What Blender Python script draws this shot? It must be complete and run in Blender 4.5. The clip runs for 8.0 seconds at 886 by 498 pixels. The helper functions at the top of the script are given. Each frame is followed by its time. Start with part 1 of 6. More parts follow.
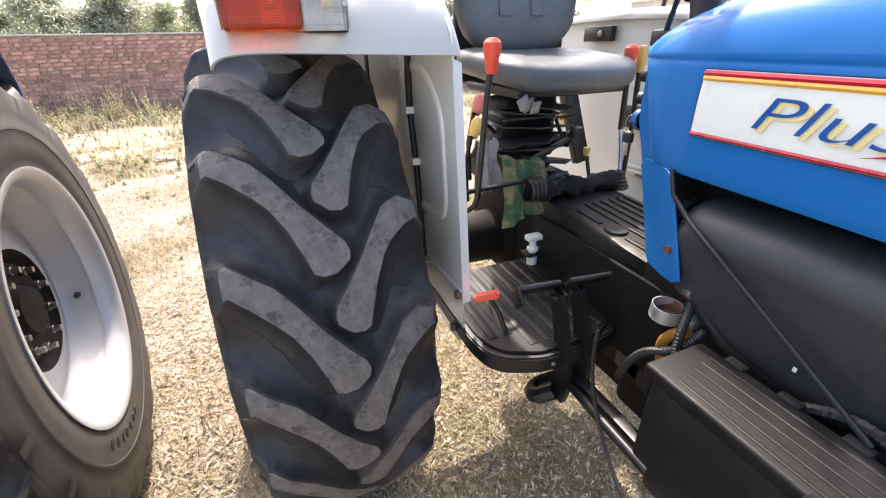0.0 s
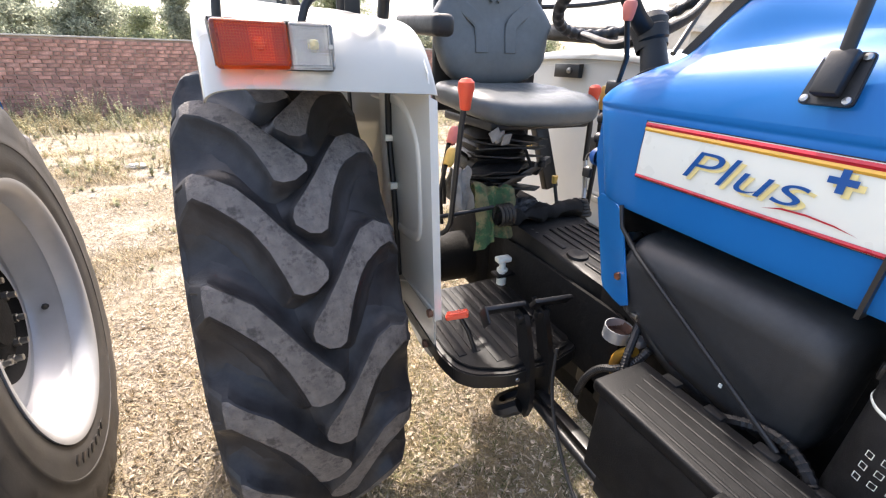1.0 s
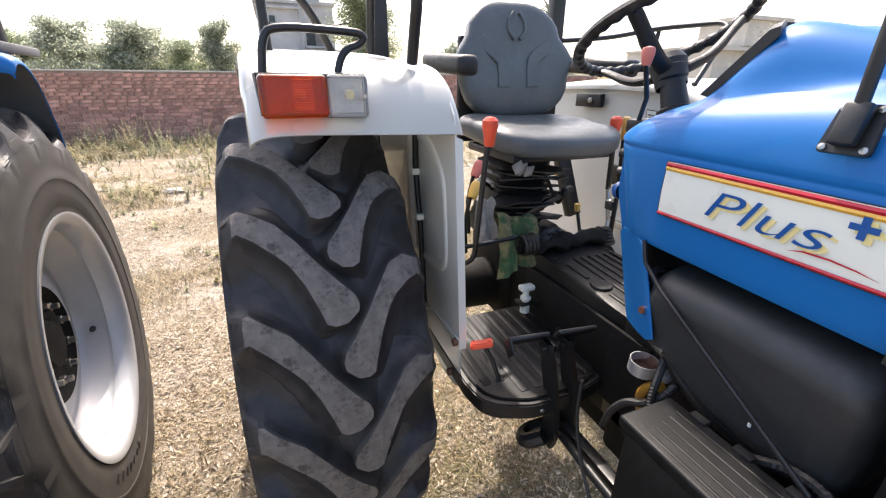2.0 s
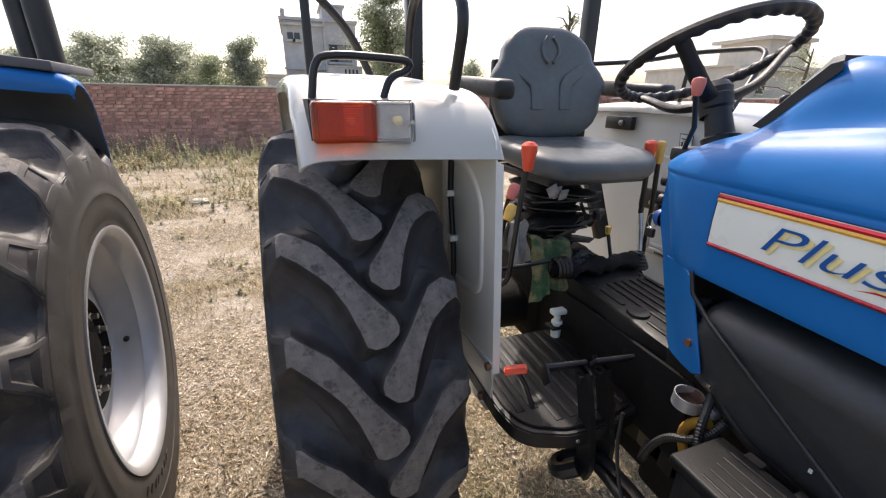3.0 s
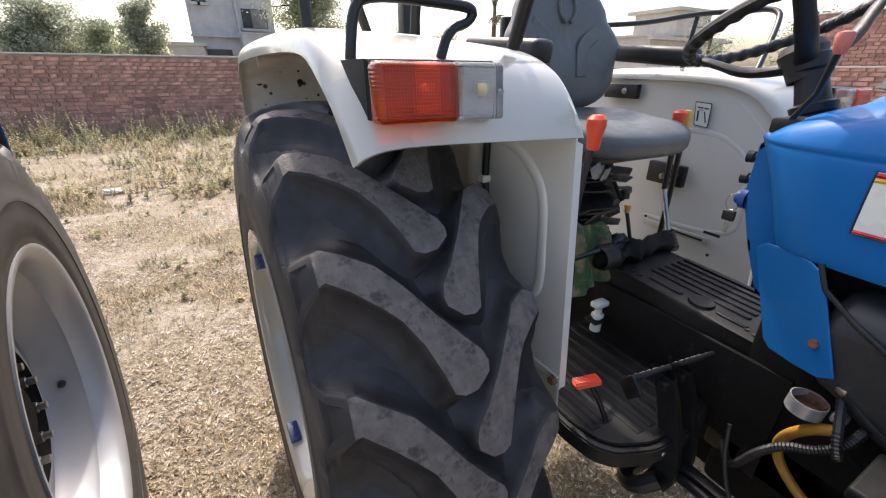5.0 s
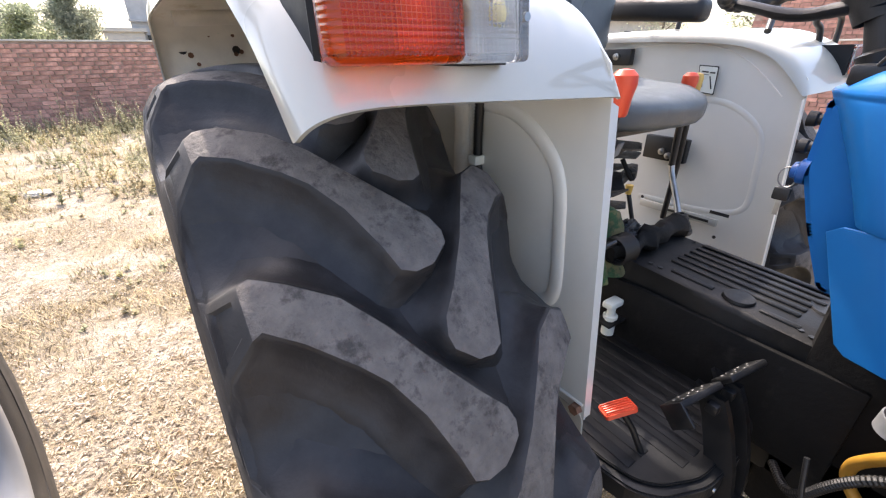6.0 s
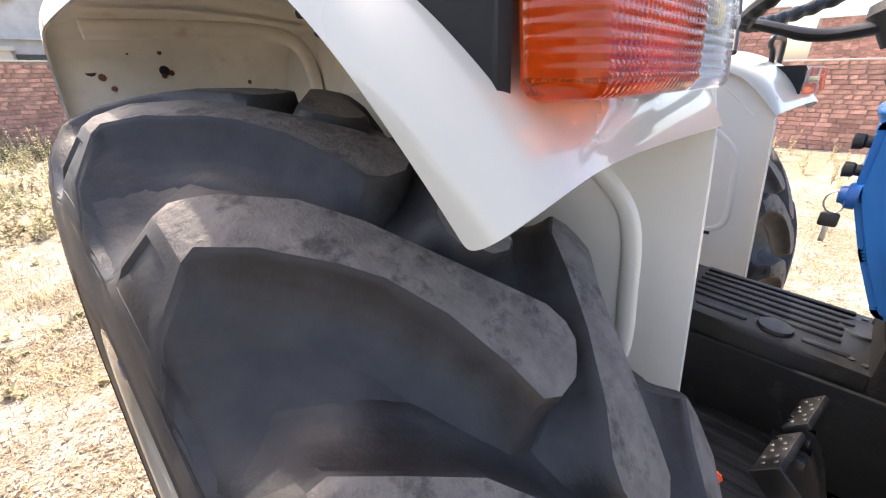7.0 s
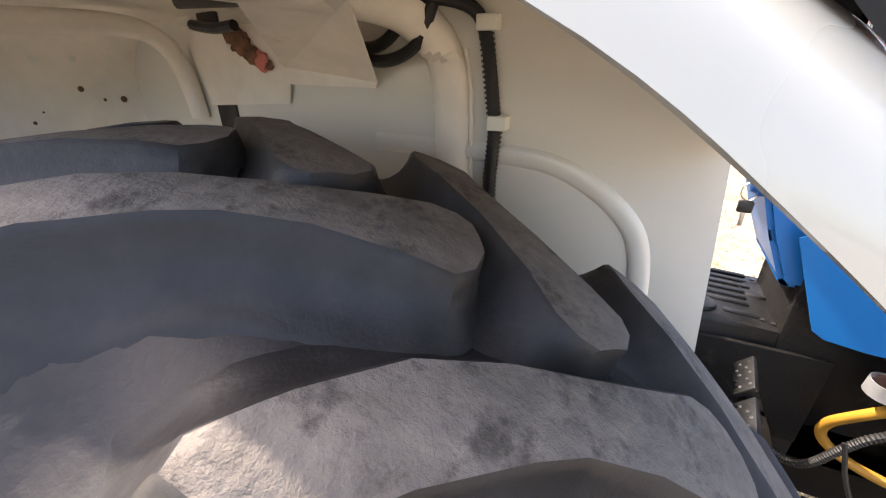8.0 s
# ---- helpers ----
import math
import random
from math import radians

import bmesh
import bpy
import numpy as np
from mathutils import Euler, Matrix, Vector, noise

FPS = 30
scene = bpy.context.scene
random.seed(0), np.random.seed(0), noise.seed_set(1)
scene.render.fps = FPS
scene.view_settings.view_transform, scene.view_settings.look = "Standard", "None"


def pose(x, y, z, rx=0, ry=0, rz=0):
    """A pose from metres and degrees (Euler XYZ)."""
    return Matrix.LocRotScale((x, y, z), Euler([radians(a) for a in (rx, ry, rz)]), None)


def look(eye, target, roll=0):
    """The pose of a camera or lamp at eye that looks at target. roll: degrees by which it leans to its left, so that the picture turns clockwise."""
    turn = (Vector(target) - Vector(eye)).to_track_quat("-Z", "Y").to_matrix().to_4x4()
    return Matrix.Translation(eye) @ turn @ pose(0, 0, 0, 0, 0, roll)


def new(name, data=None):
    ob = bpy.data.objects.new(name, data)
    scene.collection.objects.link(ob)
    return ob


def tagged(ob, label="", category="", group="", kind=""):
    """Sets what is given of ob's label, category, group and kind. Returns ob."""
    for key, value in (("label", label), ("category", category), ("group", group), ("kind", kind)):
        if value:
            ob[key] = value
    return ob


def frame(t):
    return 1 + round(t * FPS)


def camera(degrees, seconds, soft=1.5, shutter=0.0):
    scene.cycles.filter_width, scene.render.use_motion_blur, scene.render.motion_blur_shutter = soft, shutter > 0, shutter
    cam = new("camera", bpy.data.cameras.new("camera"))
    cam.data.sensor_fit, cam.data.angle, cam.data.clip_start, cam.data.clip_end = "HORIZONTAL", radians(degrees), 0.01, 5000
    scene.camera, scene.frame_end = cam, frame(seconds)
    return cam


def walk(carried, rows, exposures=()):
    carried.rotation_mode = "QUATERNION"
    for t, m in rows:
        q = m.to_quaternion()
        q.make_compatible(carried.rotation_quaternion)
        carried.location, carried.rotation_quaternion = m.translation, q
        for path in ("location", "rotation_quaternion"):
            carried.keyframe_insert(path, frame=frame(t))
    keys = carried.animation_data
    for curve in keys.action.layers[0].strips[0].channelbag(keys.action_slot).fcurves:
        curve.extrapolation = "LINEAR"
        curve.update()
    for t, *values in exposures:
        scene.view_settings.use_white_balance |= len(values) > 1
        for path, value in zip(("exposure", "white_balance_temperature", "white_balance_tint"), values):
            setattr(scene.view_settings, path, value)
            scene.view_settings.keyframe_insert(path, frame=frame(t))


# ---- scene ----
cam = camera(95.3, 8.0, soft=1.2)
PATH = [
    (0, (0.089, 0.021, 1.373), (0.735, 1.68, 0.461), -1.5),
    (0.5, (0.085, -0.012, 1.399), (0.781, 1.647, 0.527), 0.3),
    (1, (0.079, -0.028, 1.416), (0.841, 1.616, 0.57), 1.4),
    (1.5, (0.07, -0.042, 1.438), (0.795, 1.638, 0.631), 0.6),
    (3, (0.012, -0.012, 1.477), (0.634, 1.757, 0.78), 0.8),
    (3.5, (-0.051, 0.067, 1.483), (0.579, 1.835, 0.792), 1.6),
    (4, (-0.118, 0.156, 1.488), (0.626, 1.863, 0.759), 0.7),
    (4.5, (-0.156, 0.212, 1.487), (0.658, 1.882, 0.746), 0.3),
    (5, (-0.146, 0.281, 1.461), (0.733, 1.885, 0.651), 0.5),
    (6.3, (-0.065, 0.545, 1.398), (0.968, 2.016, 0.521), -1.9),
    (6.5, (-0.068, 0.59, 1.402), (0.985, 2.043, 0.518), -3.5),
    (7, (-0.104, 0.715, 1.405), (1.176, 2.031, 0.61), -0.6),
    (7.5, (-0.127, 0.841, 1.437), (1.369, 1.897, 0.631), -0.6),
    (8, (-0.101, 0.928, 1.445), (1.519, 1.712, 0.572), -0.6),
]
EXPOSURES = [(0.0, 2.16, 6930, 15), (0.5, 2.1, 6930, 14), (1.0, 2.0, 6830, 14), (1.5, 1.93, 6830, 14), (3.0, 1.18, 6880, 14), (3.5, 1.16, 6880, 14), (4.5, 1.23, 6750, 14), (5.0, 1.28, 6800, 14),
             (6.5, 2.2, 6860, 16), (7.0, 2.2, 7100, 16), (7.5, 2.16, 7250, 14), (8.0, 2.56, 7380, 16)]
walk(cam, [(t, look(eye, target, roll)) for t, eye, target, roll in PATH], EXPOSURES)

# ---- light ----
SUN = Vector((0.12, 0.60, 0.79)).normalized()
world = bpy.data.worlds.new("sky")
world.use_nodes = True
scene.world = world
wn = world.node_tree.nodes
sky = wn.new("ShaderNodeTexSky")
sky.sky_type = "NISHITA"
sky.sun_disc = False
sky.sun_elevation = math.asin(SUN.z)
sky.sun_rotation = math.atan2(SUN.x, SUN.y)
sky.dust_density = 4.0
sky.air_density = 1.0
wn["Background"].inputs["Strength"].default_value = 0.15
world.node_tree.links.new(sky.outputs["Color"], wn["Background"].inputs["Color"])
sun = new("sun", bpy.data.lights.new("sun", "SUN"))
sun.data.energy = 2.2
sun.data.angle = radians(1.2)
sun.data.color = (1.0, 0.95, 0.87)
sun.matrix_world = look(SUN * 50, (0, 0, 0))


# ---- materials ----
def mat(name, color, rough=0.5, metal=0.0, scale=20.0, vary=0.15, bump=0.0, bscale=None, spots=None, coat=0.0,
        rvary=0.1, per_object=0.0, island=0.0, alpha_trans=0.0, spec=0.5, sscale=6.0, samount=(0.55, 0.7)):
    """A principled surface: base colour varied at two scales, an optional second colour in patches, bump and rough wear."""
    m = bpy.data.materials.new(name)
    m.use_nodes = True
    nt = m.node_tree
    n, l = nt.nodes, nt.links
    b = n["Principled BSDF"]
    co = n.new("ShaderNodeTexCoord")

    def noise_tex(sc, det=4.0, rgh=0.6):
        t = n.new("ShaderNodeTexNoise")
        t.inputs["Scale"].default_value, t.inputs["Detail"].default_value, t.inputs["Roughness"].default_value = sc, det, rgh
        l.new(co.outputs["Object"], t.inputs["Vector"])
        return t

    def ramp(src, a, c, lo=0.0, hi=1.0):
        r = n.new("ShaderNodeMapRange")
        r.inputs["From Min"].default_value, r.inputs["From Max"].default_value = a, c
        r.inputs["To Min"].default_value, r.inputs["To Max"].default_value = lo, hi
        l.new(src, r.inputs["Value"])
        return r.outputs["Result"]

    def mult(a_socket, b_socket):
        mm = n.new("ShaderNodeMath")
        mm.operation = "MULTIPLY"
        l.new(a_socket, mm.inputs[0])
        l.new(b_socket, mm.inputs[1])
        return mm.outputs["Value"]
    fine, wide = noise_tex(scale), noise_tex(scale * 0.13, 3.0)
    k = mult(ramp(fine.outputs["Fac"], 0.3, 0.7, 1 - vary, 1 + vary), ramp(wide.outputs["Fac"], 0.3, 0.7, 1 - vary * 0.8, 1 + vary * 0.8))
    if per_object:
        oi = n.new("ShaderNodeObjectInfo")
        k = mult(k, ramp(oi.outputs["Random"], 0, 1, 1 - per_object, 1 + per_object))
    if island:
        g = n.new("ShaderNodeNewGeometry")
        k = mult(k, ramp(g.outputs["Random Per Island"], 0, 1, 1 - island, 1 + island))
    base = n.new("ShaderNodeMixRGB")
    base.inputs["Fac"].default_value = 0.0
    base.inputs["Color1"].default_value = (*color, 1)
    base.inputs["Color2"].default_value = (*(spots or color), 1)
    if spots:
        sp = noise_tex(sscale, 6.0, 0.7)
        l.new(ramp(sp.outputs["Fac"], *samount), base.inputs["Fac"])
    hv = n.new("ShaderNodeHueSaturation")
    l.new(base.outputs["Color"], hv.inputs["Color"])
    l.new(k, hv.inputs["Value"])
    l.new(hv.outputs["Color"], b.inputs["Base Color"])
    l.new(ramp(noise_tex(scale * 0.5).outputs["Fac"], 0.3, 0.7, max(0.02, rough - rvary), min(1, rough + rvary)), b.inputs["Roughness"])
    b.inputs["Metallic"].default_value = metal
    b.inputs["Specular IOR Level"].default_value = spec
    b.inputs["Coat Weight"].default_value = coat
    b.inputs["Coat Roughness"].default_value = 0.035
    if bump:
        bp = n.new("ShaderNodeBump")
        bp.inputs["Strength"].default_value = 1.0
        bp.inputs["Distance"].default_value = bump
        l.new(noise_tex(bscale or scale * 2, 6.0, 0.65).outputs["Fac"], bp.inputs["Height"])
        l.new(bp.outputs["Normal"], b.inputs["Normal"])
    if alpha_trans:
        tr, mx = n.new("ShaderNodeBsdfTranslucent"), n.new("ShaderNodeMixShader")
        l.new(hv.outputs["Color"], tr.inputs["Color"])
        mx.inputs["Fac"].default_value = alpha_trans
        l.new(b.outputs["BSDF"], mx.inputs[1])
        l.new(tr.outputs["BSDF"], mx.inputs[2])
        l.new(mx.outputs["Shader"], n["Material Output"].inputs["Surface"])
    return m


RUBBER = mat("rubber", (0.0275, 0.0258, 0.0262), 0.48, scale=35, vary=0.3, bump=0.0006, bscale=180, spots=(0.026, 0.023, 0.021), sscale=5, samount=(0.5, 0.85), spec=0.32)
RUBBER_TOP = mat("rubber_worn", (0.137, 0.120, 0.106), 0.80, scale=45, vary=0.28, bump=0.004, bscale=85, spots=(0.052, 0.045, 0.040), sscale=42, samount=(0.52, 0.66))
RUBBER_SIDE = mat("rubber_sidewall", (0.038, 0.0345, 0.032), 0.62, scale=20, vary=0.28, bump=0.0005, bscale=160, spots=(0.06, 0.053, 0.046), sscale=8, samount=(0.5, 0.75))
BLUE = mat("blue_paint", (0.006, 0.132, 0.395), 0.42, scale=3, vary=0.05, coat=0.16, rvary=0.05, spec=0.15)
BLUE_DARK = mat("dark_blue_paint", (0.010, 0.050, 0.20), 0.35, scale=4, vary=0.08, coat=0.5)
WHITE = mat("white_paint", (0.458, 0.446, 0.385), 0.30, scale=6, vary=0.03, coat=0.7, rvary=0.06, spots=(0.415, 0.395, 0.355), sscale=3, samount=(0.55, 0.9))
# the fender white again, made paler to lift the shaded inner panels
WHITE_LIFTED = mat("white_paint_shade_lift", (0.72, 0.705, 0.635), 0.35, scale=6, vary=0.03, coat=0.4, rvary=0.06, spots=(0.60, 0.57, 0.50), sscale=3, samount=(0.58, 0.9))
# base raised in place of bounced light under the fender; patches are dust
CREAM = mat("dusty_lifted_underside", (0.84, 0.80, 0.72), 0.6, scale=14, vary=0.08, spots=(0.60, 0.52, 0.41), sscale=7, samount=(0.60, 0.75), bump=0.0005)
RUST = mat("rust", (0.16, 0.08, 0.05), 0.9, scale=60, vary=0.4, bump=0.001)
BLACK = mat("black_paint", (0.009, 0.009, 0.0095), 0.42, scale=30, vary=0.2, spots=(0.035, 0.032, 0.029), sscale=9, samount=(0.58, 0.8), bump=0.0004)
PLASTIC = mat("black_plastic", (0.0085, 0.0085, 0.009), 0.46, scale=90, vary=0.15, bump=0.0006, bscale=500, spots=(0.024, 0.024, 0.023), sscale=6, samount=(0.55, 0.8))
TANK = mat("moulded_tank_plastic", (0.030, 0.031, 0.032), 0.44, scale=120, vary=0.15, bump=0.0005, bscale=700, spots=(0.032, 0.032, 0.031), sscale=7, samount=(0.55, 0.8))
HOUSING = mat("dark_lamp_plastic", (0.0125, 0.0132, 0.014), 0.42, scale=90, vary=0.15, spots=(0.012, 0.012, 0.012), sscale=6, samount=(0.55, 0.8), spec=0.2)
BOX_TOP = mat("dusty_plastic_lid", (0.0085, 0.0086, 0.009), 0.55, spec=0.22, scale=40, vary=0.25, spots=(0.017, 0.0165, 0.016), sscale=10, samount=(0.55, 0.75), bump=0.0005, bscale=300)
MAT_RUBBER = mat("floor_rubber", (0.0085, 0.0086, 0.009), 0.48, spec=0.3, scale=25, vary=0.25, spots=(0.032, 0.0295, 0.0265), sscale=9, samount=(0.58, 0.82), bump=0.0006, bscale=200)
VINYL = mat("grey_vinyl", (0.083, 0.093, 0.095), 0.40, scale=60, vary=0.08, bump=0.0004, bscale=600, spots=(0.11, 0.12, 0.122), sscale=5, samount=(0.5, 0.8))
SILVER = mat("silver_rim_paint", (0.42, 0.43, 0.45), 0.40, metal=0.35, scale=12, vary=0.06, spots=(0.40, 0.38, 0.35), sscale=6, samount=(0.58, 0.85))
STEEL = mat("worn_steel", (0.42, 0.41, 0.39), 0.35, metal=1.0, scale=40, vary=0.2, spots=(0.20, 0.15, 0.11), sscale=30, samount=(0.6, 0.75))
GALVANISED = mat("galvanised_steel", (0.50, 0.51, 0.52), 0.45, metal=0.7, scale=40, vary=0.12)
CAST = mat("grimy_metal", (0.007, 0.0067, 0.0065), 0.75, spec=0.2, scale=25, vary=0.3, bump=0.002, bscale=50, spots=(0.03, 0.027, 0.024), sscale=14, samount=(0.58, 0.8))
RED = mat("red_plastic", (0.72, 0.075, 0.028), 0.35, scale=20, vary=0.06)
PALE_RED = mat("faded_red_plastic", (0.55, 0.16, 0.13), 0.5, scale=20, vary=0.08)
YELLOW = mat("yellow_plastic", (0.65, 0.42, 0.10), 0.45, scale=20, vary=0.1)
HOSE_Y = mat("yellow_hose", (0.46, 0.235, 0.03), 0.5, scale=20, vary=0.12)
DECAL_WHITE = mat("white_decal", (0.78, 0.80, 0.72), 0.3, scale=10, vary=0.02)
DECAL_RED = mat("red_decal", (0.45, 0.015, 0.03), 0.3, scale=10, vary=0.03)
DECAL_YELLOW = mat("yellow_decal", (0.75, 0.42, 0.06), 0.3, scale=10, vary=0.03)
DECAL_PALE = mat("pale_yellow_decal", (0.80, 0.68, 0.30), 0.3, scale=10, vary=0.03)
DECAL_BLUE = mat("blue_decal", (0.012, 0.085, 0.30), 0.3, scale=10, vary=0.03)
DECAL_BLACK = mat("black_print", (0.02, 0.02, 0.02), 0.4, scale=10, vary=0.03)
# dark grey carries the shadow beneath the blue fender, along with its dust
UNDERSIDE = mat("dusty_shade_underside", (0.12, 0.125, 0.14), 0.8, scale=9, vary=0.15, spots=(0.15, 0.147, 0.14), sscale=4, samount=(0.5, 0.7))
PLATE_GREY = mat("dusty_grey_plate", (0.075, 0.076, 0.085), 0.6, scale=30, vary=0.15)
CLOTH_GREEN = mat("green_cloth", (0.155, 0.135, 0.062), 0.95, scale=30, vary=0.35, spots=(0.035, 0.085, 0.035), sscale=13, samount=(0.47, 0.55), bump=0.002, bscale=120)
CLOTH_GREY = mat("grey_cloth", (0.24, 0.23, 0.21), 0.95, scale=30, vary=0.25, bump=0.002, bscale=120)
STUD = mat("worn_stud", (0.20, 0.20, 0.195), 0.4, metal=0.8, scale=60, vary=0.3, spots=(0.03, 0.03, 0.03), sscale=40, samount=(0.5, 0.65))
COPPER = mat("copper_bolt", (0.62, 0.25, 0.14), 0.35, metal=0.8, scale=30, vary=0.15)
CONCRETE = mat("grey_concrete", (0.44, 0.435, 0.42), 0.9, scale=1.2, vary=0.15, spots=(0.34, 0.335, 0.325), sscale=0.4, samount=(0.5, 0.75))
PALE_PLASTER = mat("pale_plaster", (0.50, 0.47, 0.41), 0.9, scale=1.0, vary=0.12)
# board colour is greyed for the haze in the balcony recess
HAZED_BOARD = mat("hazed_grey_board", (0.20, 0.185, 0.17), 0.9, scale=3, vary=0.3)
DARK_GLASS = mat("dark_window", (0.035, 0.04, 0.045), 0.2, scale=2, vary=0.2)
# brick and mortar colours are paled to stand in for haze
BRICK = mat("hazed_red_brick", (0.43, 0.228, 0.178), 0.92, scale=9, vary=0.22, per_object=0.3, bump=0.004, bscale=30, spots=(0.50, 0.33, 0.25), sscale=2.2, samount=(0.55, 0.75))
BRICK_MANY = mat("hazed_red_brick_many", (0.43, 0.228, 0.178), 0.92, scale=9, vary=0.22, island=0.32, bump=0.004, bscale=30, spots=(0.50, 0.33, 0.25), sscale=2.2, samount=(0.55, 0.75))
MORTAR = mat("mortar", (0.36, 0.265, 0.21), 0.95, scale=8, vary=0.25, bump=0.003, bscale=40)
# haze over the far trees is mixed into both leaf base colours
LEAF = mat("hazed_tree_leaf", (0.39, 0.42, 0.32), 0.6, scale=1.5, vary=0.25, island=0.35, spots=(0.30, 0.34, 0.20), sscale=0.5, alpha_trans=0.7)
LEAF_LIGHT = mat("pale_hazed_leaf", (0.32, 0.36, 0.22), 0.6, scale=1.5, vary=0.25, island=0.35, alpha_trans=0.5)
BARK = mat("bark", (0.10, 0.075, 0.055), 0.95, scale=8, vary=0.3, bump=0.01, bscale=20)
WEED = mat("weed_leaf", (0.33, 0.325, 0.185), 0.7, scale=4, vary=0.3, island=0.4, spots=(0.42, 0.34, 0.19), sscale=1.5, samount=(0.45, 0.58), alpha_trans=0.35)
STRAW = mat("dry_straw", (0.40, 0.32, 0.19), 0.85, scale=3, vary=0.25, island=0.4, spots=(0.20, 0.19, 0.07), sscale=0.7, samount=(0.5, 0.68))
GREEN_GRASS = mat("green_grass_blade", (0.13, 0.135, 0.05), 0.7, scale=3, vary=0.3, island=0.5, spots=(0.30, 0.23, 0.12), sscale=9, samount=(0.45, 0.6), alpha_trans=0.25)
LITTER = mat("dry_leaf_litter", (0.53, 0.455, 0.36), 0.8, scale=4, vary=0.2, island=0.55, spots=(0.30, 0.22, 0.13), sscale=18, samount=(0.5, 0.62), alpha_trans=0.2)


def ground_material():
    m = bpy.data.materials.new("dusty_soil")
    m.use_nodes = True
    n, l = m.node_tree.nodes, m.node_tree.links
    b = n["Principled BSDF"]
    co = n.new("ShaderNodeTexCoord")

    def tex(sc, det=6.0):
        t = n.new("ShaderNodeTexNoise")
        t.inputs["Scale"].default_value, t.inputs["Detail"].default_value, t.inputs["Roughness"].default_value = sc, det, 0.65
        l.new(co.outputs["Object"], t.inputs["Vector"])
        return t.outputs["Fac"]

    def mix(fac, c1, c2, lo, hi):
        r = n.new("ShaderNodeMapRange")
        r.inputs["From Min"].default_value, r.inputs["From Max"].default_value = lo, hi
        l.new(fac, r.inputs["Value"])
        mm = n.new("ShaderNodeMixRGB")
        l.new(r.outputs["Result"], mm.inputs["Fac"])
        for c, i in ((c1, "Color1"), (c2, "Color2")):
            if isinstance(c, tuple):
                mm.inputs[i].default_value = (*c, 1)
            else:
                l.new(c, mm.inputs[i])
        return mm.outputs["Color"]
    c = mix(tex(1.1), (0.37, 0.32, 0.255), (0.245, 0.20, 0.125), 0.44, 0.56)
    c = mix(tex(0.45), c, (0.44, 0.395, 0.325), 0.54, 0.64)
    c = mix(tex(7.0), c, (0.20, 0.155, 0.095), 0.46, 0.66)
    c = mix(tex(45.0), c, (0.45, 0.385, 0.30), 0.52, 0.72)
    c = mix(tex(110.0), c, (0.12, 0.085, 0.05), 0.52, 0.66)
    l.new(c, b.inputs["Base Color"])
    b.inputs["Roughness"].default_value = 0.95
    bp = n.new("ShaderNodeBump")
    bp.inputs["Distance"].default_value = 0.03
    l.new(tex(30.0, 8.0), bp.inputs["Height"])
    l.new(bp.outputs["Normal"], b.inputs["Normal"])
    return m


SOIL = ground_material()


def lens_material(name, color, ribs, depth):
    m = bpy.data.materials.new(name)
    m.use_nodes = True
    n, l = m.node_tree.nodes, m.node_tree.links
    b = n["Principled BSDF"]
    b.inputs["Base Color"].default_value = (*color, 1)
    b.inputs["Roughness"].default_value = 0.09
    b.inputs["Transmission Weight"].default_value = 0.90
    b.inputs["IOR"].default_value = 1.45
    co = n.new("ShaderNodeTexCoord")
    w = n.new("ShaderNodeTexWave")
    w.bands_direction = "X"
    w.inputs["Scale"].default_value = ribs
    w2 = n.new("ShaderNodeTexWave")
    w2.bands_direction = "Z"
    w2.inputs["Scale"].default_value = ribs
    ad = n.new("ShaderNodeMath")
    for t in (w, w2):
        l.new(co.outputs["Object"], t.inputs["Vector"])
    l.new(w.outputs["Fac"], ad.inputs[0])
    l.new(w2.outputs["Fac"], ad.inputs[1])
    bp = n.new("ShaderNodeBump")
    bp.inputs["Distance"].default_value = depth
    l.new(ad.outputs["Value"], bp.inputs["Height"])
    l.new(bp.outputs["Normal"], b.inputs["Normal"])
    return m


AMBER = lens_material("amber_lens", (0.92, 0.155, 0.012), 62, 0.0002)
CLEAR = lens_material("clear_lens", (0.90, 0.92, 0.93), 62, 0.0004)


# ---- mesh helpers ----
def finish(bm, name, material, smooth=True, angle=35):
    bmesh.ops.remove_doubles(bm, verts=bm.verts, dist=1e-5)
    bmesh.ops.recalc_face_normals(bm, faces=bm.faces)
    for e in bm.edges:
        e.smooth = len(e.link_faces) == 2 and e.calc_face_angle(0) < radians(angle)
    for f in bm.faces:
        f.smooth = smooth
    me = bpy.data.meshes.new(name)
    bm.to_mesh(me)
    bm.free()
    for mt in (material if isinstance(material, (list, tuple)) else [material]):
        me.materials.append(mt)
    return me


def part(name, bm, material, parent=None, label="", smooth=True, angle=35, category="", group="", kind=""):
    """Links a bmesh as one mesh object, under a thing or a part where a parent is given."""
    ob = new(name, finish(bm, name, material, smooth, angle))
    if parent is not None:
        ob.parent = parent
    return tagged(ob, label, category, group, kind)


def empty(name, label, category, group=""):
    return tagged(new(name), label, category, group)


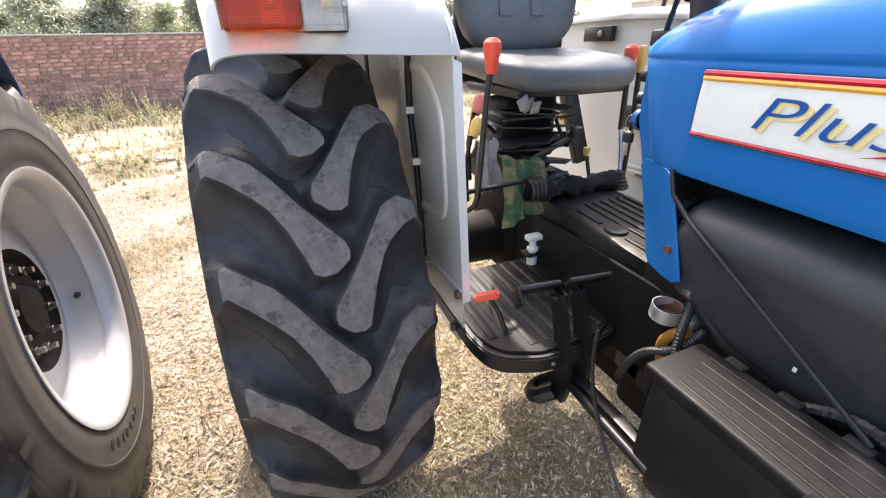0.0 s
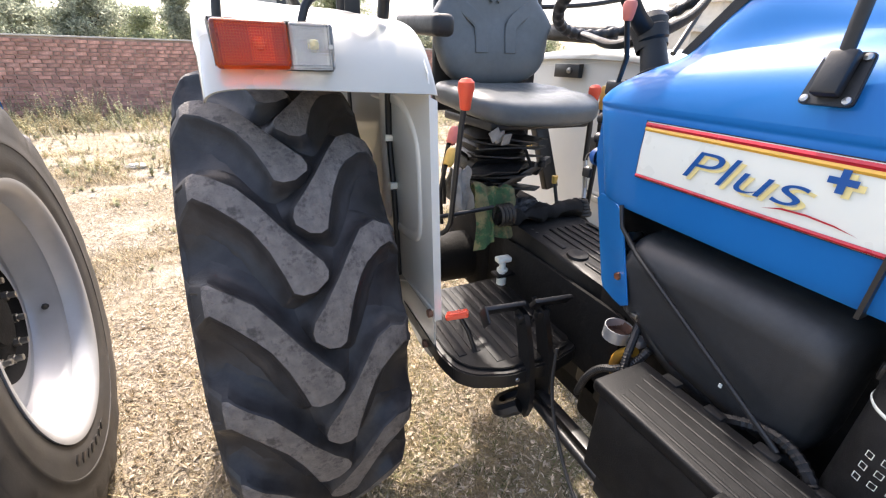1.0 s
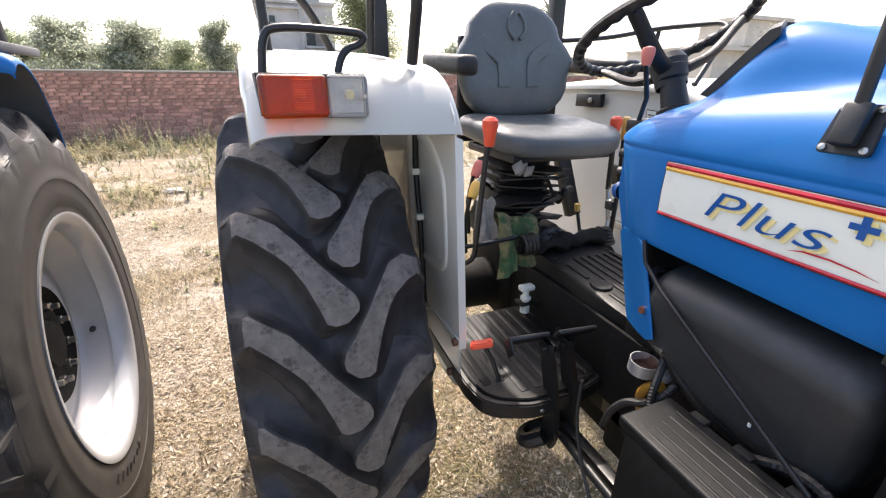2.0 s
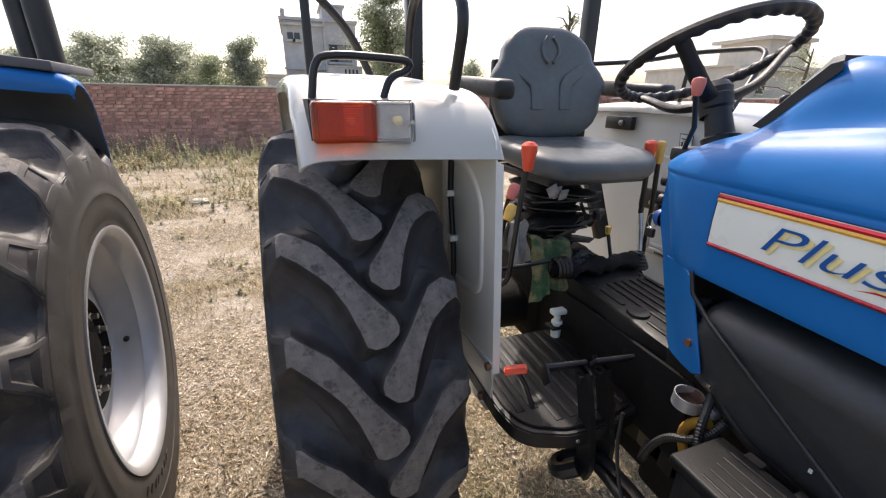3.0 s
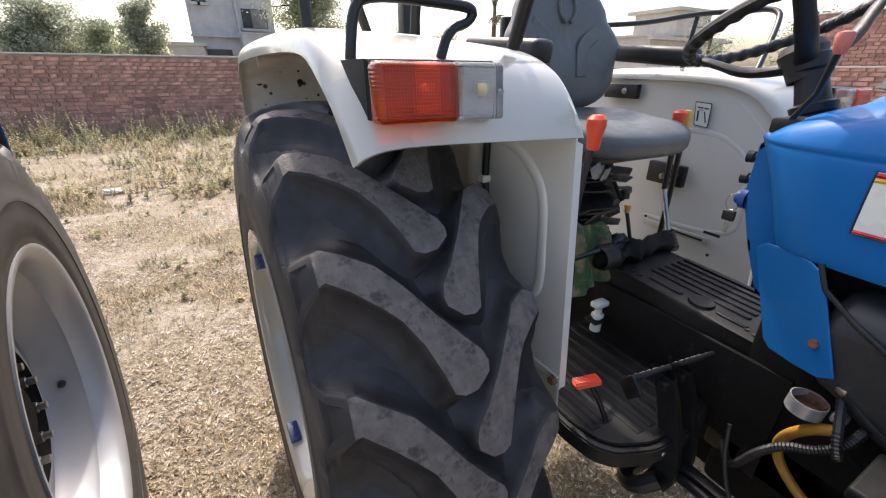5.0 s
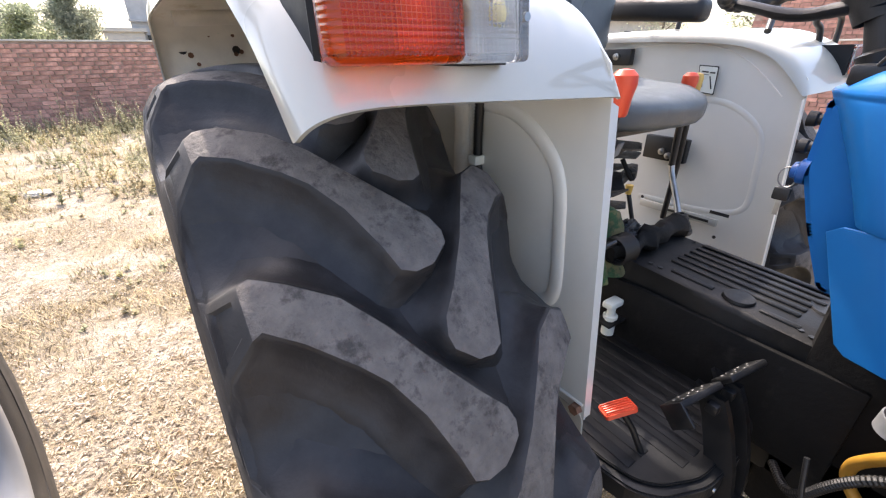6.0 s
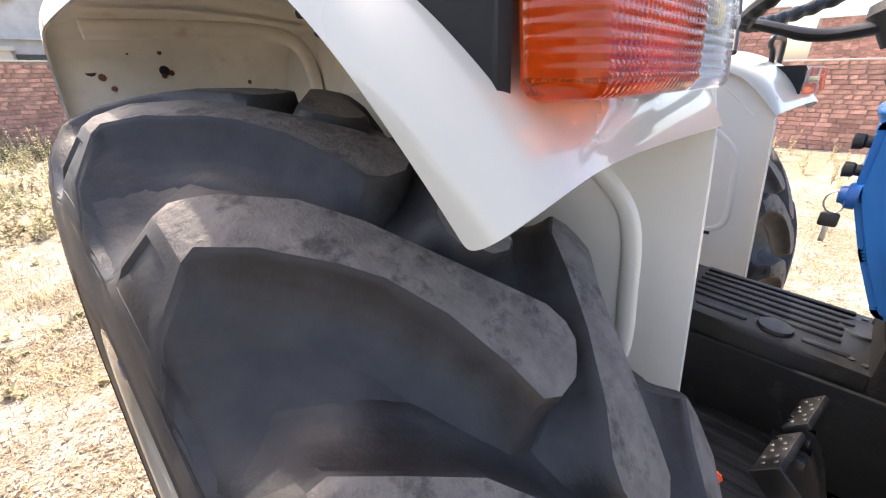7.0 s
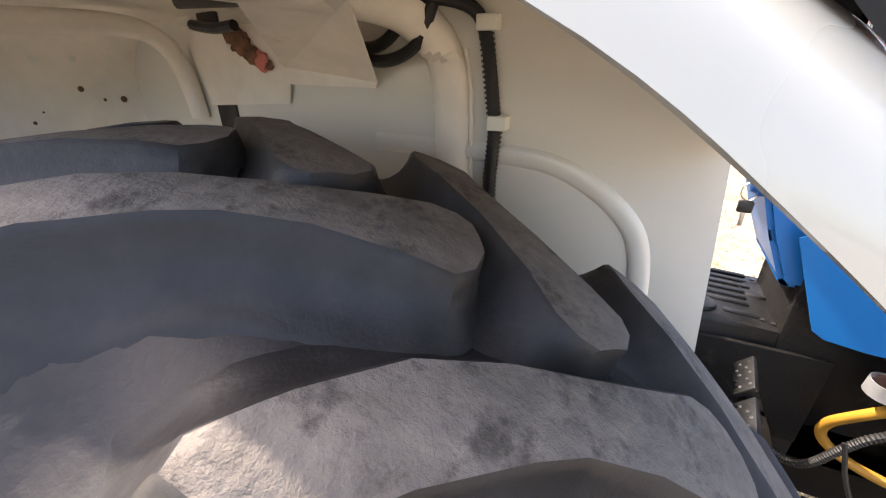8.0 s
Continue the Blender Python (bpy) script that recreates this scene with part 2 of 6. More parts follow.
def box(bm, x0, x1, y0, y1, z0, z1, bevel=0.0, m=None, seg=2):
    r = bmesh.ops.create_cube(bm, size=1.0)
    vs = r["verts"]
    for v in vs:
        v.co = Vector((x0 + (v.co.x + 0.5) * (x1 - x0), y0 + (v.co.y + 0.5) * (y1 - y0), z0 + (v.co.z + 0.5) * (z1 - z0)))
    if bevel:
        es = list({e for v in vs for e in v.link_edges})
        out = bmesh.ops.bevel(bm, geom=es, offset=bevel, segments=seg, profile=0.5, affect="EDGES")
        vs = list({v for f in out["faces"] for v in f.verts} | {v for v in vs if v.is_valid})
    if m is not None:
        bmesh.ops.transform(bm, matrix=m, verts=[v for v in vs if v.is_valid])
    return bm


def boxed(*a, **k):
    return box(bmesh.new(), *a, **k)


def tube(bm, pts, r, n=12, closed=False, radii=None, smooth_steps=0, flat=1.0):
    """A round bar swept along points; smooth_steps rounds the corners."""
    pts = [Vector(p) for p in pts]
    for _ in range(smooth_steps):
        q = [] if closed else [pts[0]]
        m = len(pts)
        for i in range(m if closed else m - 1):
            a, b = pts[i], pts[(i + 1) % m]
            q += [a.lerp(b, 0.25), a.lerp(b, 0.75)]
        if not closed:
            q.append(pts[-1])
        pts = q
    m = len(pts)
    rings = []
    ref = None
    for i, p in enumerate(pts):
        a = pts[i - 1] if (i > 0 or closed) else p
        b = pts[(i + 1) % m] if (i < m - 1 or closed) else p
        t = (b - a).normalized()
        if ref is None:
            ref = Vector((0, 0, 1)) if abs(t.z) < 0.9 else Vector((1, 0, 0))
        u = t.cross(ref).normalized()
        ref = u.cross(t).normalized()
        rr = radii[min(i * len(radii) // m, len(radii) - 1)] if radii else r
        rings.append([bm.verts.new(p + rr * (math.cos(2 * math.pi * j / n) * u + flat * math.sin(2 * math.pi * j / n) * ref)) for j in range(n)])
    for i in range(m if closed else m - 1):
        A, B = rings[i], rings[(i + 1) % m]
        for j in range(n):
            bm.faces.new((A[j], A[(j + 1) % n], B[(j + 1) % n], B[j]))
    if not closed:
        bm.faces.new(rings[0][::-1])
        bm.faces.new(rings[-1])
    return bm


def tubed(*a, **k):
    return tube(bmesh.new(), *a, **k)


def lathe(bm, prof, n=48, axis="x", centre=(0, 0, 0), material=None):
    """Turns (along, radius) points round an axis through centre."""
    c = Vector(centre)
    rings = []
    for a, r in prof:
        ring = []
        for j in range(n):
            t = 2 * math.pi * j / n
            s, o = r * math.sin(t), r * math.cos(t)
            ring.append(bm.verts.new(c + (Vector((a, o, s)) if axis == "x" else Vector((s, a, o)) if axis == "y" else Vector((o, s, a)))))
        rings.append(ring)
    for i, (A, B) in enumerate(zip(rings, rings[1:])):
        for j in range(n):
            f = bm.faces.new((A[j], A[(j + 1) % n], B[(j + 1) % n], B[j]))
            if material:
                f.material_index = material[i]
    return bm


def lathed(*a, **k):
    return lathe(bmesh.new(), *a, **k)


def loft(bm, rows, closed=False):
    vs = [[bm.verts.new(p) for p in row] for row in rows]
    for A, B in zip(vs, vs[1:]):
        m = len(A)
        for j in range(m if closed else m - 1):
            bm.faces.new((A[j], A[(j + 1) % m], B[(j + 1) % m], B[j]))
    return bm


def plate(pts, direction, thick, bevel=0.0, hole=None):
    """A flat polygon pushed along a direction by its thickness."""
    bm = bmesh.new()
    f = bm.faces.new([bm.verts.new(p) for p in pts])
    ext = bmesh.ops.extrude_face_region(bm, geom=[f])
    mv = [v for v in ext["geom"] if isinstance(v, bmesh.types.BMVert)]
    bmesh.ops.translate(bm, vec=Vector(direction) * thick, verts=mv)
    if bevel:
        bmesh.ops.bevel(bm, geom=list(bm.edges), offset=bevel, segments=2, affect="EDGES")
    return bm


def rounded(pts, r, n=5):
    """Rounds the corners of a polygon given as (a, b) pairs."""
    out = []
    m = len(pts)
    for i in range(m):
        p, a, b = Vector(pts[i]), Vector(pts[i - 1]), Vector(pts[(i + 1) % m])
        ra = min(r, (a - p).length * 0.45, (b - p).length * 0.45)
        s, e = p + (a - p).normalized() * ra, p + (b - p).normalized() * ra
        for k in range(n + 1):
            t = k / n
            q = s.lerp(p, t).lerp(p.lerp(e, t), t)
            out.append((q.x, q.y))
    return out


def letters(text, size, depth, m, shear=0.0, extra=0.0):
    """Built-in font, as a bmesh, standing in the xz plane of m, facing -y."""
    cu = bpy.data.curves.new("text", "FONT")
    cu.body, cu.size, cu.extrude, cu.shear, cu.offset = text, size, depth, shear, extra
    ob = bpy.data.objects.new("text", cu)
    me = bpy.data.meshes.new_from_object(ob)
    bm = bmesh.new()
    bm.from_mesh(me)
    bmesh.ops.transform(bm, matrix=m @ pose(0, 0, 0, 90, 0, 0), verts=bm.verts)
    bpy.data.objects.remove(ob)
    bpy.data.curves.remove(cu)
    bpy.data.meshes.remove(me)
    return bm


# ---- the rear wheels ----
LUGS, PITCH = 19, 360 / 19
CARCASS = [(-0.205, 0.372), (-0.216, 0.380), (-0.2275, 0.392), (-0.2285, 0.398), (-0.2285, 0.410), (-0.2305, 0.413), (-0.2335, 0.45), (-0.2362, 0.485),
           (-0.2385, 0.487), (-0.2385, 0.497), (-0.237, 0.50), (-0.2375, 0.53), (-0.2332, 0.585), (-0.2265, 0.620), (-0.2195, 0.632), (-0.190, 0.642), (-0.15, 0.650),
           (-0.08, 0.658), (0.0, 0.661)]
CARCASS = CARCASS + [(-a, r) for a, r in CARCASS[-2::-1]]


def carcass_radius(dx):
    dx = -abs(dx)
    for (a, r), (b, s) in zip(CARCASS[11:18], CARCASS[12:19]):
        if a <= dx <= b:
            return r + (s - r) * (dx - a) / (b - a)
    return 0.53


# across the wheel from its outer shoulder to the nose: (offset low, angle low, offset high, angle high, height over the carcass)
LUG_SHAPE = [(-0.2375, 11.9, -0.2375, 27.4, 0.0), (-0.2310, 14.1, -0.2318, 25.4, 0.006), (-0.2225, 16.0, -0.2225, 23.8, 0.010), (-0.199, 17.9, -0.199, 23.2, 0.0330), (-0.190, 18.2, -0.188, 23.3, 0.0375),
             (-0.16, 16.1, -0.157, 21.4, 0.0430), (-0.121, 12.9, -0.116, 18.9, 0.0445), (-0.10, 10.9, -0.083, 15.5, 0.0445), (-0.076, 7.3, -0.049, 11.5, 0.0440),
             (-0.055, 2.8, -0.008, 7.3, 0.043), (-0.046, 0.4, 0.020, 4.8, 0.042), (-0.030, -0.2, 0.027, 3.2, 0.042), (-0.006, 0.0, 0.024, 1.9, 0.042)]


def ease(a, b, v):
    t = max(0.0, min(1.0, (v - a) / (b - a)))
    return t * t * (3 - 2 * t)


def scoop(co, middle, squeeze=1.0):
    """Hollow the shoulder between two lugs: the tread there falls away in a deep round notch."""
    x, r, ang = abs(co.x) / squeeze, math.hypot(co.y, co.z), math.degrees(math.atan2(co.z, -co.y))
    off = (ang - middle + PITCH / 2) % PITCH - PITCH / 2
    g = (1 - ease(0.6, 7.2, abs(off))) * ease(0.584, 0.634, r) * ease(0.13, 0.21, x)
    if g > 0:
        k = (r - 0.030 * g) / r
        co.y, co.z = co.y * k, co.z * k
        co.x -= math.copysign(0.008 * g * squeeze, co.x)


def lug_mesh(side, name, mirrored=False):
    bm = bmesh.new()
    rows = []
    # the inner row of lugs sweeps a little less at its shoulder end
    shape = LUG_SHAPE if side > 0 else [(a, max(b, 16.6 if turn > 2 else b) - turn, c, min(d, 21.8 if turn > 2 else d) - turn, h) for (a, b, c, d, h), turn in zip(LUG_SHAPE, (2.2, 2.2, 2.2, 2.2, 2.2, 1.0) + (0.0,) * 20)]

    def at(dx, ang, r):
        t = radians(ang)
        return Vector((dx * side, -r * math.cos(t), r * math.sin(t)))
    for i, (xl, al, xh, ah, h) in enumerate(shape):
        L, H = Vector((xl, radians(al) * 0.68)), Vector((xh, radians(ah) * 0.68))
        w = (H - L).normalized()

        def p(q, dh):
            return at(q.x, math.degrees(q.y / 0.68), max(carcass_radius(q.x) - 0.004, carcass_radius(q.x) + h + dh) if h else carcass_radius(q.x) - 0.004)
        def base(q):
            return at(q.x, math.degrees(q.y / 0.68), carcass_radius(q.x) - 0.006)
        e = -w
        spread = 0.3 if side < 0 and i < 4 else 0.6 if side < 0 and i < 6 else 1.0
        fall = [(d * spread, f) for d, f in ((0.052, -0.97), (0.037, -0.90), (0.0245, -0.77), (0.013, -0.54), (0.0055, -0.28))]
        rows.append([base(L + e * 0.070 * spread)] + [p(L + e * d, f * h) for d, f in fall] + [p(L + e * 0.0010, -0.0030), p(L - e * 0.0022, 0), p(L.lerp(H, 0.5), 0.001), p(H + e * 0.0022, 0), p(H - e * 0.0010, -0.0030)]
                    + [p(H - e * d, f * h) for d, f in fall[::-1]] + [base(H - e * 0.070 * spread)])
    # the blunt nose
    xl, al, xh, ah, h = shape[-1]
    for dx, da, hh in ((0.003, -0.55, 0.40), (0.008, -1.25, 0.10), (0.016, -2.2, -0.04)):
        rows.append([at(xl + dx + (xh - xl + dx) * max(0, min(10, k - 3)) / 10, al + da + (ah - al) * max(0, min(10, k - 3)) / 10, carcass_radius(0) + h * hh) for k in range(17)])
    loft(bm, rows)
    bm.faces.ensure_lookup_table()
    k = 0
    for i in range(len(rows) - 1):
        for j in range(16):
            if j in (7, 8) and 2 < i < len(rows) - 4:
                bm.faces[k].material_index = 1
            elif i <= 2 and 4 < j < 11:
                bm.faces[k].material_index = 2
            k += 1
    # moulded pocket in the buttress at the outer end
    bmesh.ops.recalc_face_normals(bm, faces=bm.faces)
    bm.faces.ensure_lookup_table()
    pocket = [bm.faces[16 + 7], bm.faces[16 + 8], bm.faces[32 + 7], bm.faces[32 + 8]]
    bmesh.ops.inset_region(bm, faces=pocket, thickness=0.012, depth=0.0, use_even_offset=True)
    bmesh.ops.inset_region(bm, faces=pocket, thickness=0.004, depth=-0.004, use_even_offset=True)
    bmesh.ops.subdivide_edges(bm, edges=[e for e in bm.edges if all(abs(v.co.x) > 0.10 for v in e.verts)], cuts=2, use_grid_fill=True)
    for v in bm.verts:
        scoop(v.co, 28.5 if side > 0 else 26.3)
        if mirrored:
            v.co.x = -v.co.x
    if mirrored:
        bmesh.ops.reverse_faces(bm, faces=bm.faces)
    return finish(bm, name, [RUBBER, RUBBER_TOP, RUBBER_SIDE], angle=38)


LUG_PAIRS = {-1: (lug_mesh(1, "lug"), lug_mesh(-1, "lug")), 1: (lug_mesh(1, "lug", True), lug_mesh(-1, "lug", True))}


def wheel(parent, centre, outward, start, rim_mat, inner=1.0, toe=0.0, camber=0.0):
    """A rear wheel: tyre, lugs, rim. outward: -1 where its outer face looks towards -x."""
    m = Matrix.Translation(centre) @ pose(0, 0, 0, 0, camber, toe)
    narrow = Matrix.Diagonal((inner, 1, 1, 1))
    shape = [(a * inner if a > 0 and inner < 1 else a, r) for a, r in CARCASS]
    bm = lathed(shape, n=304, material=[1 if (i < 12 or i > len(CARCASS) - 14) else 0 for i in range(len(CARCASS) - 1)])
    for v in bm.verts:
        scoop(v.co, start + (28.5 if v.co.x * outward > 0 else 26.3 + PITCH / 2), inner if v.co.x > 0 else 1.0)
    tyre = part("rear_tyre", bm, [RUBBER, RUBBER_SIDE], parent,
                "black tractor rear tyre with dusty chevron lugs", angle=40)
    tyre.matrix_basis = m
    for k in range(LUGS):
        for me, off, side_out in ((LUG_PAIRS[outward][0], 0.0, True), (LUG_PAIRS[outward][1], 0.5, False)):
            ob = new("lug", me)
            ob.parent = tyre
            ob.matrix_basis = Matrix.Rotation(-radians(start + PITCH * (k + off)), 4, "X") @ (Matrix.Identity(4) if side_out else narrow)
    s = outward
    prof = [(s * 0.213, 0.366), (s * 0.219, 0.374), (s * 0.226, 0.389), (s * 0.2315, 0.391), (s * 0.2315, 0.385), (s * 0.227, 0.368), (s * 0.210, 0.356), (s * 0.168, 0.351), (s * 0.158, 0.336),
            (s * 0.125, 0.326), (s * 0.110, 0.312), (s * 0.085, 0.304)]
    rim = part("rim", lathed(prof, n=96), rim_mat, tyre, "deep steel rim, slightly dusty", angle=40)
    disc = part("wheel_disc", lathed([(s * 0.085, 0.305), (s * 0.080, 0.295), (s * 0.088, 0.268), (s * 0.100, 0.228), (s * 0.110, 0.205), (s * 0.114, 0.190), (s * 0.115, 0.182)], n=80), rim_mat, tyre, "dished steel wheel disc", angle=50)
    back = part("rim_back", lathed([(-s * 0.20 * inner, 0.37), (-s * 0.205 * inner, 0.385), (-s * 0.15 * inner, 0.35), (-s * 0.05, 0.31), (s * 0.085, 0.304)], n=64), rim_mat, tyre)
    hub = part("hub", lathed([(s * 0.114, 0.184), (s * 0.108, 0.179), (s * 0.082, 0.150), (s * 0.084, 0.146), (s * 0.101, 0.143), (s * 0.107, 0.092), (s * 0.10, 0.080), (s * 0.125, 0.070), (s * 0.127, 0.0001)], n=48), CAST, tyre, "black cast wheel hub", angle=40)
    for k in range(10):
        t = 2 * math.pi * (k + 0.3) / 10
        c = (s * 0.102, 0.122 * math.cos(t), 0.122 * math.sin(t))
        bm = lathed([(0.0, 0.0001), (0.0, 0.014), (s * 0.016, 0.014), (s * 0.017, 0.010), (s * 0.034, 0.0095), (s * 0.036, 0.0001)], n=6, centre=c)
        part("wheel_bolt", bm, STEEL, tyre, smooth=False)
    return tyre, rim


# ---- the blue and white tractor ----
MID = 0.925
tractor = empty("tractor", "blue and white farm tractor parked on dry grass", "tractor")
wheel_near, rim_near = wheel(tractor, (0.113, 1.31, 0.687), -1, 26.7, WHITE, inner=0.88, toe=2.3, camber=1.3)
for ang in (36, -77, 157):
    bm = boxed(-0.017, 0.017, -0.008, 0.008, -0.036, 0.036, 0.004)
    box(bm, -0.006, 0.006, -0.0105, -0.007, -0.020, 0.020, 0.002)
    ob = part("rim_clamp", bm, BLUE_DARK, wheel_near, "blue steel rim clamp with a slot")
    ob.matrix_basis = Matrix.Rotation(radians(ang), 4, "X") @ pose(-0.207, 0.346, 0)
wheel_far, rim_far = wheel(tractor, (2 * MID - 0.135, 1.48, 0.69), 1, 38.3, WHITE)

# outer skin of a fender from its front lip over the top to the rear: (y, z, flange share)
FENDER_LINE = [(0.836, 1.330, 0.25), (0.834, 1.345, 0.3), (0.829, 1.370, 0.35), (0.840, 1.399, 0.4), (0.872, 1.431, 0.5), (0.918, 1.466, 0.65), (0.975, 1.492, 0.85), (1.045, 1.507, 1.0), (1.15, 1.515, 1.0), (1.35, 1.521, 1.0),
               (1.60, 1.519, 1.0), (1.74, 1.511, 1.0), (1.82, 1.492, 1.0), (1.865, 1.458, 1.0), (1.89, 1.41, 1.0), (1.905, 1.30, 1.0), (1.915, 1.15, 1.0)]
# across it: (x, depth below the skin)
FENDER_CROSS = [(0.459, 0.030, 0.0), (0.457, 0.014, 0.0), (0.447, 0.004, 0.0), (0.423, 0.001, 0.0), (0.30, 0.0, 0.0), (0.17, 0.0, 0.0), (0.097, 0.0, 0.02), (0.058, 0.0, 0.09), (0.031, 0.0, 0.25), (0.014, 0.0, 0.5), (0.007, 0.0, 0.78), (0.005, 0.0, 1.0)]
# the free outer edge, station by station: (y, z)
FENDER_EDGE = [(0.820, 1.340), (0.822, 1.346), (0.838, 1.360), (0.859, 1.380), (0.880, 1.399), (0.903, 1.419), (0.936, 1.446), (1.010, 1.483), (1.11, 1.490), (1.35, 1.489), (1.60, 1.481), (1.72, 1.476), (1.79, 1.460), (1.825, 1.435), (1.845, 1.40),
               (1.86, 1.30), (1.87, 1.15)]


# the lower edge of the front lip, from the inner end to the hanging outer tip: (x, y, z, bulge of the face above)
FENDER_LIP = [(0.459, 0.838, 1.344, 0.004), (0.457, 0.834, 1.347, 0.008), (0.447, 0.831, 1.349, 0.011), (0.423, 0.829, 1.350, 0.012), (0.30, 0.821, 1.355, 0.012), (0.17, 0.809, 1.361, 0.013),
              (0.097, 0.799, 1.3640, 0.012), (0.058, 0.793, 1.3640, 0.009), (0.031, 0.790, 1.3610, 0.006), (0.014, 0.795, 1.353, 0.004), (0.008, 0.804, 1.344, 0.003), (0.007, 0.8145, 1.3385, 0.002)]


def mirror_x(x, far):
    return 2 * MID - x if far else x


def fender(far, owner, paint, under, label, drop=(0.0, 0.0)):
    def shift(q):
        q = Vector(q)
        return Vector((2 * MID - q.x, q.y + drop[0], q.z + drop[1])) if far else q
    bm = bmesh.new()
    rows = []
    n = len(FENDER_LINE)
    for i, (y, z, share) in enumerate(FENDER_LINE):
        a, b = FENDER_LINE[max(0, i - 1)], FENDER_LINE[min(n - 1, i + 1)]
        t = Vector((0, b[0] - a[0], b[1] - a[1])).normalized()
        inward = Vector((0, t.z, -t.y))
        row = []
        for x, d, w in FENDER_CROSS:
            q = Vector((x, y, z)) + inward * d * (1.0 if i > 0 else 0.2)
            q -= inward * 0.014 * max(0.0, 1 - ((x - 0.14) / 0.28) ** 2) * min(1.0, max(0, i - 1) / 3)
            flare = max(0.0, 1 - max(0.0, x - 0.015) / 0.125) ** 1.8
            if i >= 5:
                q.y -= 0.005 * flare if i == 5 else 0.0
                square = min(1.0, max(0.0, (i - 5) / 2))
                q = q.lerp(Vector((x, *FENDER_EDGE[i])), w ** (1 + 0.7 * square))
                q.x -= w ** (1 - 0.4 * square) * (0, 0, 0, 0, 0, 0.001, 0.010, 0.028, 0.046, 0.050, 0.052, 0.050, 0.050, 0.050, 0.050, 0.050, 0.050)[i]
                # behind the lamp the top stays flat out to a tight corner and the flange hangs straight
                if w:
                    j = len(row) - 6
                    side = Vector((x, y, z)) + inward * d
                    side.x = (0.090, 0.045, 0.016, 0.004, 0.0, -0.001)[j] + (0.006, 0.004, 0.001, -0.009, -0.028, -0.045, -0.048)[min(i, 11) - 5]
                    side -= inward * (0.0, 0.014, 0.019, 0.016, 0.010, 0.006, 0.004)[min(i, 11) - 5]
                    q = q.lerp(side.lerp(Vector((side.x, *FENDER_EDGE[i])), (0.0, 0.0, 0.03, 0.25, 0.62, 1.0)[j]), square)
            row.append(q)
        rows.append(row)
    # the slanting front face runs nearly straight from the lip up to the sixth station
    for j, (x, d, w) in enumerate(FENDER_CROSS):
        foot, head, bulge = Vector(FENDER_LIP[j][:3]), rows[5][j], FENDER_LIP[j][3]
        for i, k in enumerate((0.0, 0.05, 0.25, 0.5, 0.76)):
            rows[i][j] = foot.lerp(head, k) + Vector((0, -0.7, 0.7)) * bulge * 4 * k * (1 - k)
    rows = [[shift(q) for q in row] for row in rows]
    loft(bm, rows)
    ob = part("fender", bm, [paint, under], owner, label, angle=60)
    sub = ob.modifiers.new("round", "SUBSURF")
    sub.levels = sub.render_levels = 2
    so = ob.modifiers.new("sheet", "SOLIDIFY")
    so.thickness, so.offset, so.material_offset = 0.004, -1.0 if not far else 1.0, 1

    def X(x):
        return mirror_x(x, far)
    first = set(bpy.data.objects)
    # inner panel, standing between wheel and seat
    outline = [(0.834, 1.345), (0.783, 0.79), (1.80, 0.79), (1.90, 1.15), (1.875, 1.44), (1.82, 1.483), (1.74, 1.503), (1.6, 1.512), (1.15, 1.508), (1.045, 1.498), (0.975, 1.482), (0.918, 1.456), (0.874, 1.42), (0.845, 1.39)]
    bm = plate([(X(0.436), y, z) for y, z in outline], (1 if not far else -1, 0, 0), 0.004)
    panel = part("inner_panel", bm, WHITE_LIFTED, ob, "painted inner fender panel with a pressed bead", smooth=False)
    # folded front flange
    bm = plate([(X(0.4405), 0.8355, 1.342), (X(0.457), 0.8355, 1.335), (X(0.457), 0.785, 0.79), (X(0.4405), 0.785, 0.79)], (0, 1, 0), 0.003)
    part("front_flange", bm, WHITE_LIFTED, ob, smooth=False)
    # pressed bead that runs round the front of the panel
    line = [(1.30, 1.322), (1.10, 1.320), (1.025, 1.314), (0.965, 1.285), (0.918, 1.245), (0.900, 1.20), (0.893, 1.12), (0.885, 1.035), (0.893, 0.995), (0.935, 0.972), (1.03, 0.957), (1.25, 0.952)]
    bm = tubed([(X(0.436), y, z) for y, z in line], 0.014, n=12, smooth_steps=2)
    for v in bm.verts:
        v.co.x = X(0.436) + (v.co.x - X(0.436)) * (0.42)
    part("pressed_bead", bm, WHITE_LIFTED, ob)
    # lower gusset plate with its bolt
    bm = plate([(X(0.4345), y, z) for y, z in rounded([(0.787, 0.80), (0.778, 0.69), (0.80, 0.655), (0.90, 0.640), (1.12, 0.70), (1.16, 0.80)], 0.02)], (1 if not far else -1, 0, 0), 0.005)
    gus = part("lower_gusset", bm, paint, ob, "white gusset plate with a rusty lower corner", smooth=False)
    for y, z in ((0.800, 0.808), (0.832, 0.685), (1.08, 0.770)):
        part("bolt", lathed([(X(0.441) - X(0.441), 0.0001), (-0.012 if not far else 0.012, 0.0001), (-0.012 if not far else 0.012, 0.011), (0.0, 0.012), (0.0, 0.0001)], n=6, centre=(X(0.4345), y, z)), RUST, ob, smooth=False)
    part("seam_strip", tubed([(X(0.4335), 0.789, 0.823), (X(0.4335), 0.91, 0.817), (X(0.4335), 0.99, 0.806), (X(0.4335), 1.09, 0.756)], 0.003, n=6), CREAM, ob)
    # panel crease seen from the seat side
    crease = [(1.62, 1.460), (1.372, 1.472), (1.224, 1.485), (1.078, 1.472), (0.997, 1.432), (0.932, 1.380), (0.890, 1.341)]
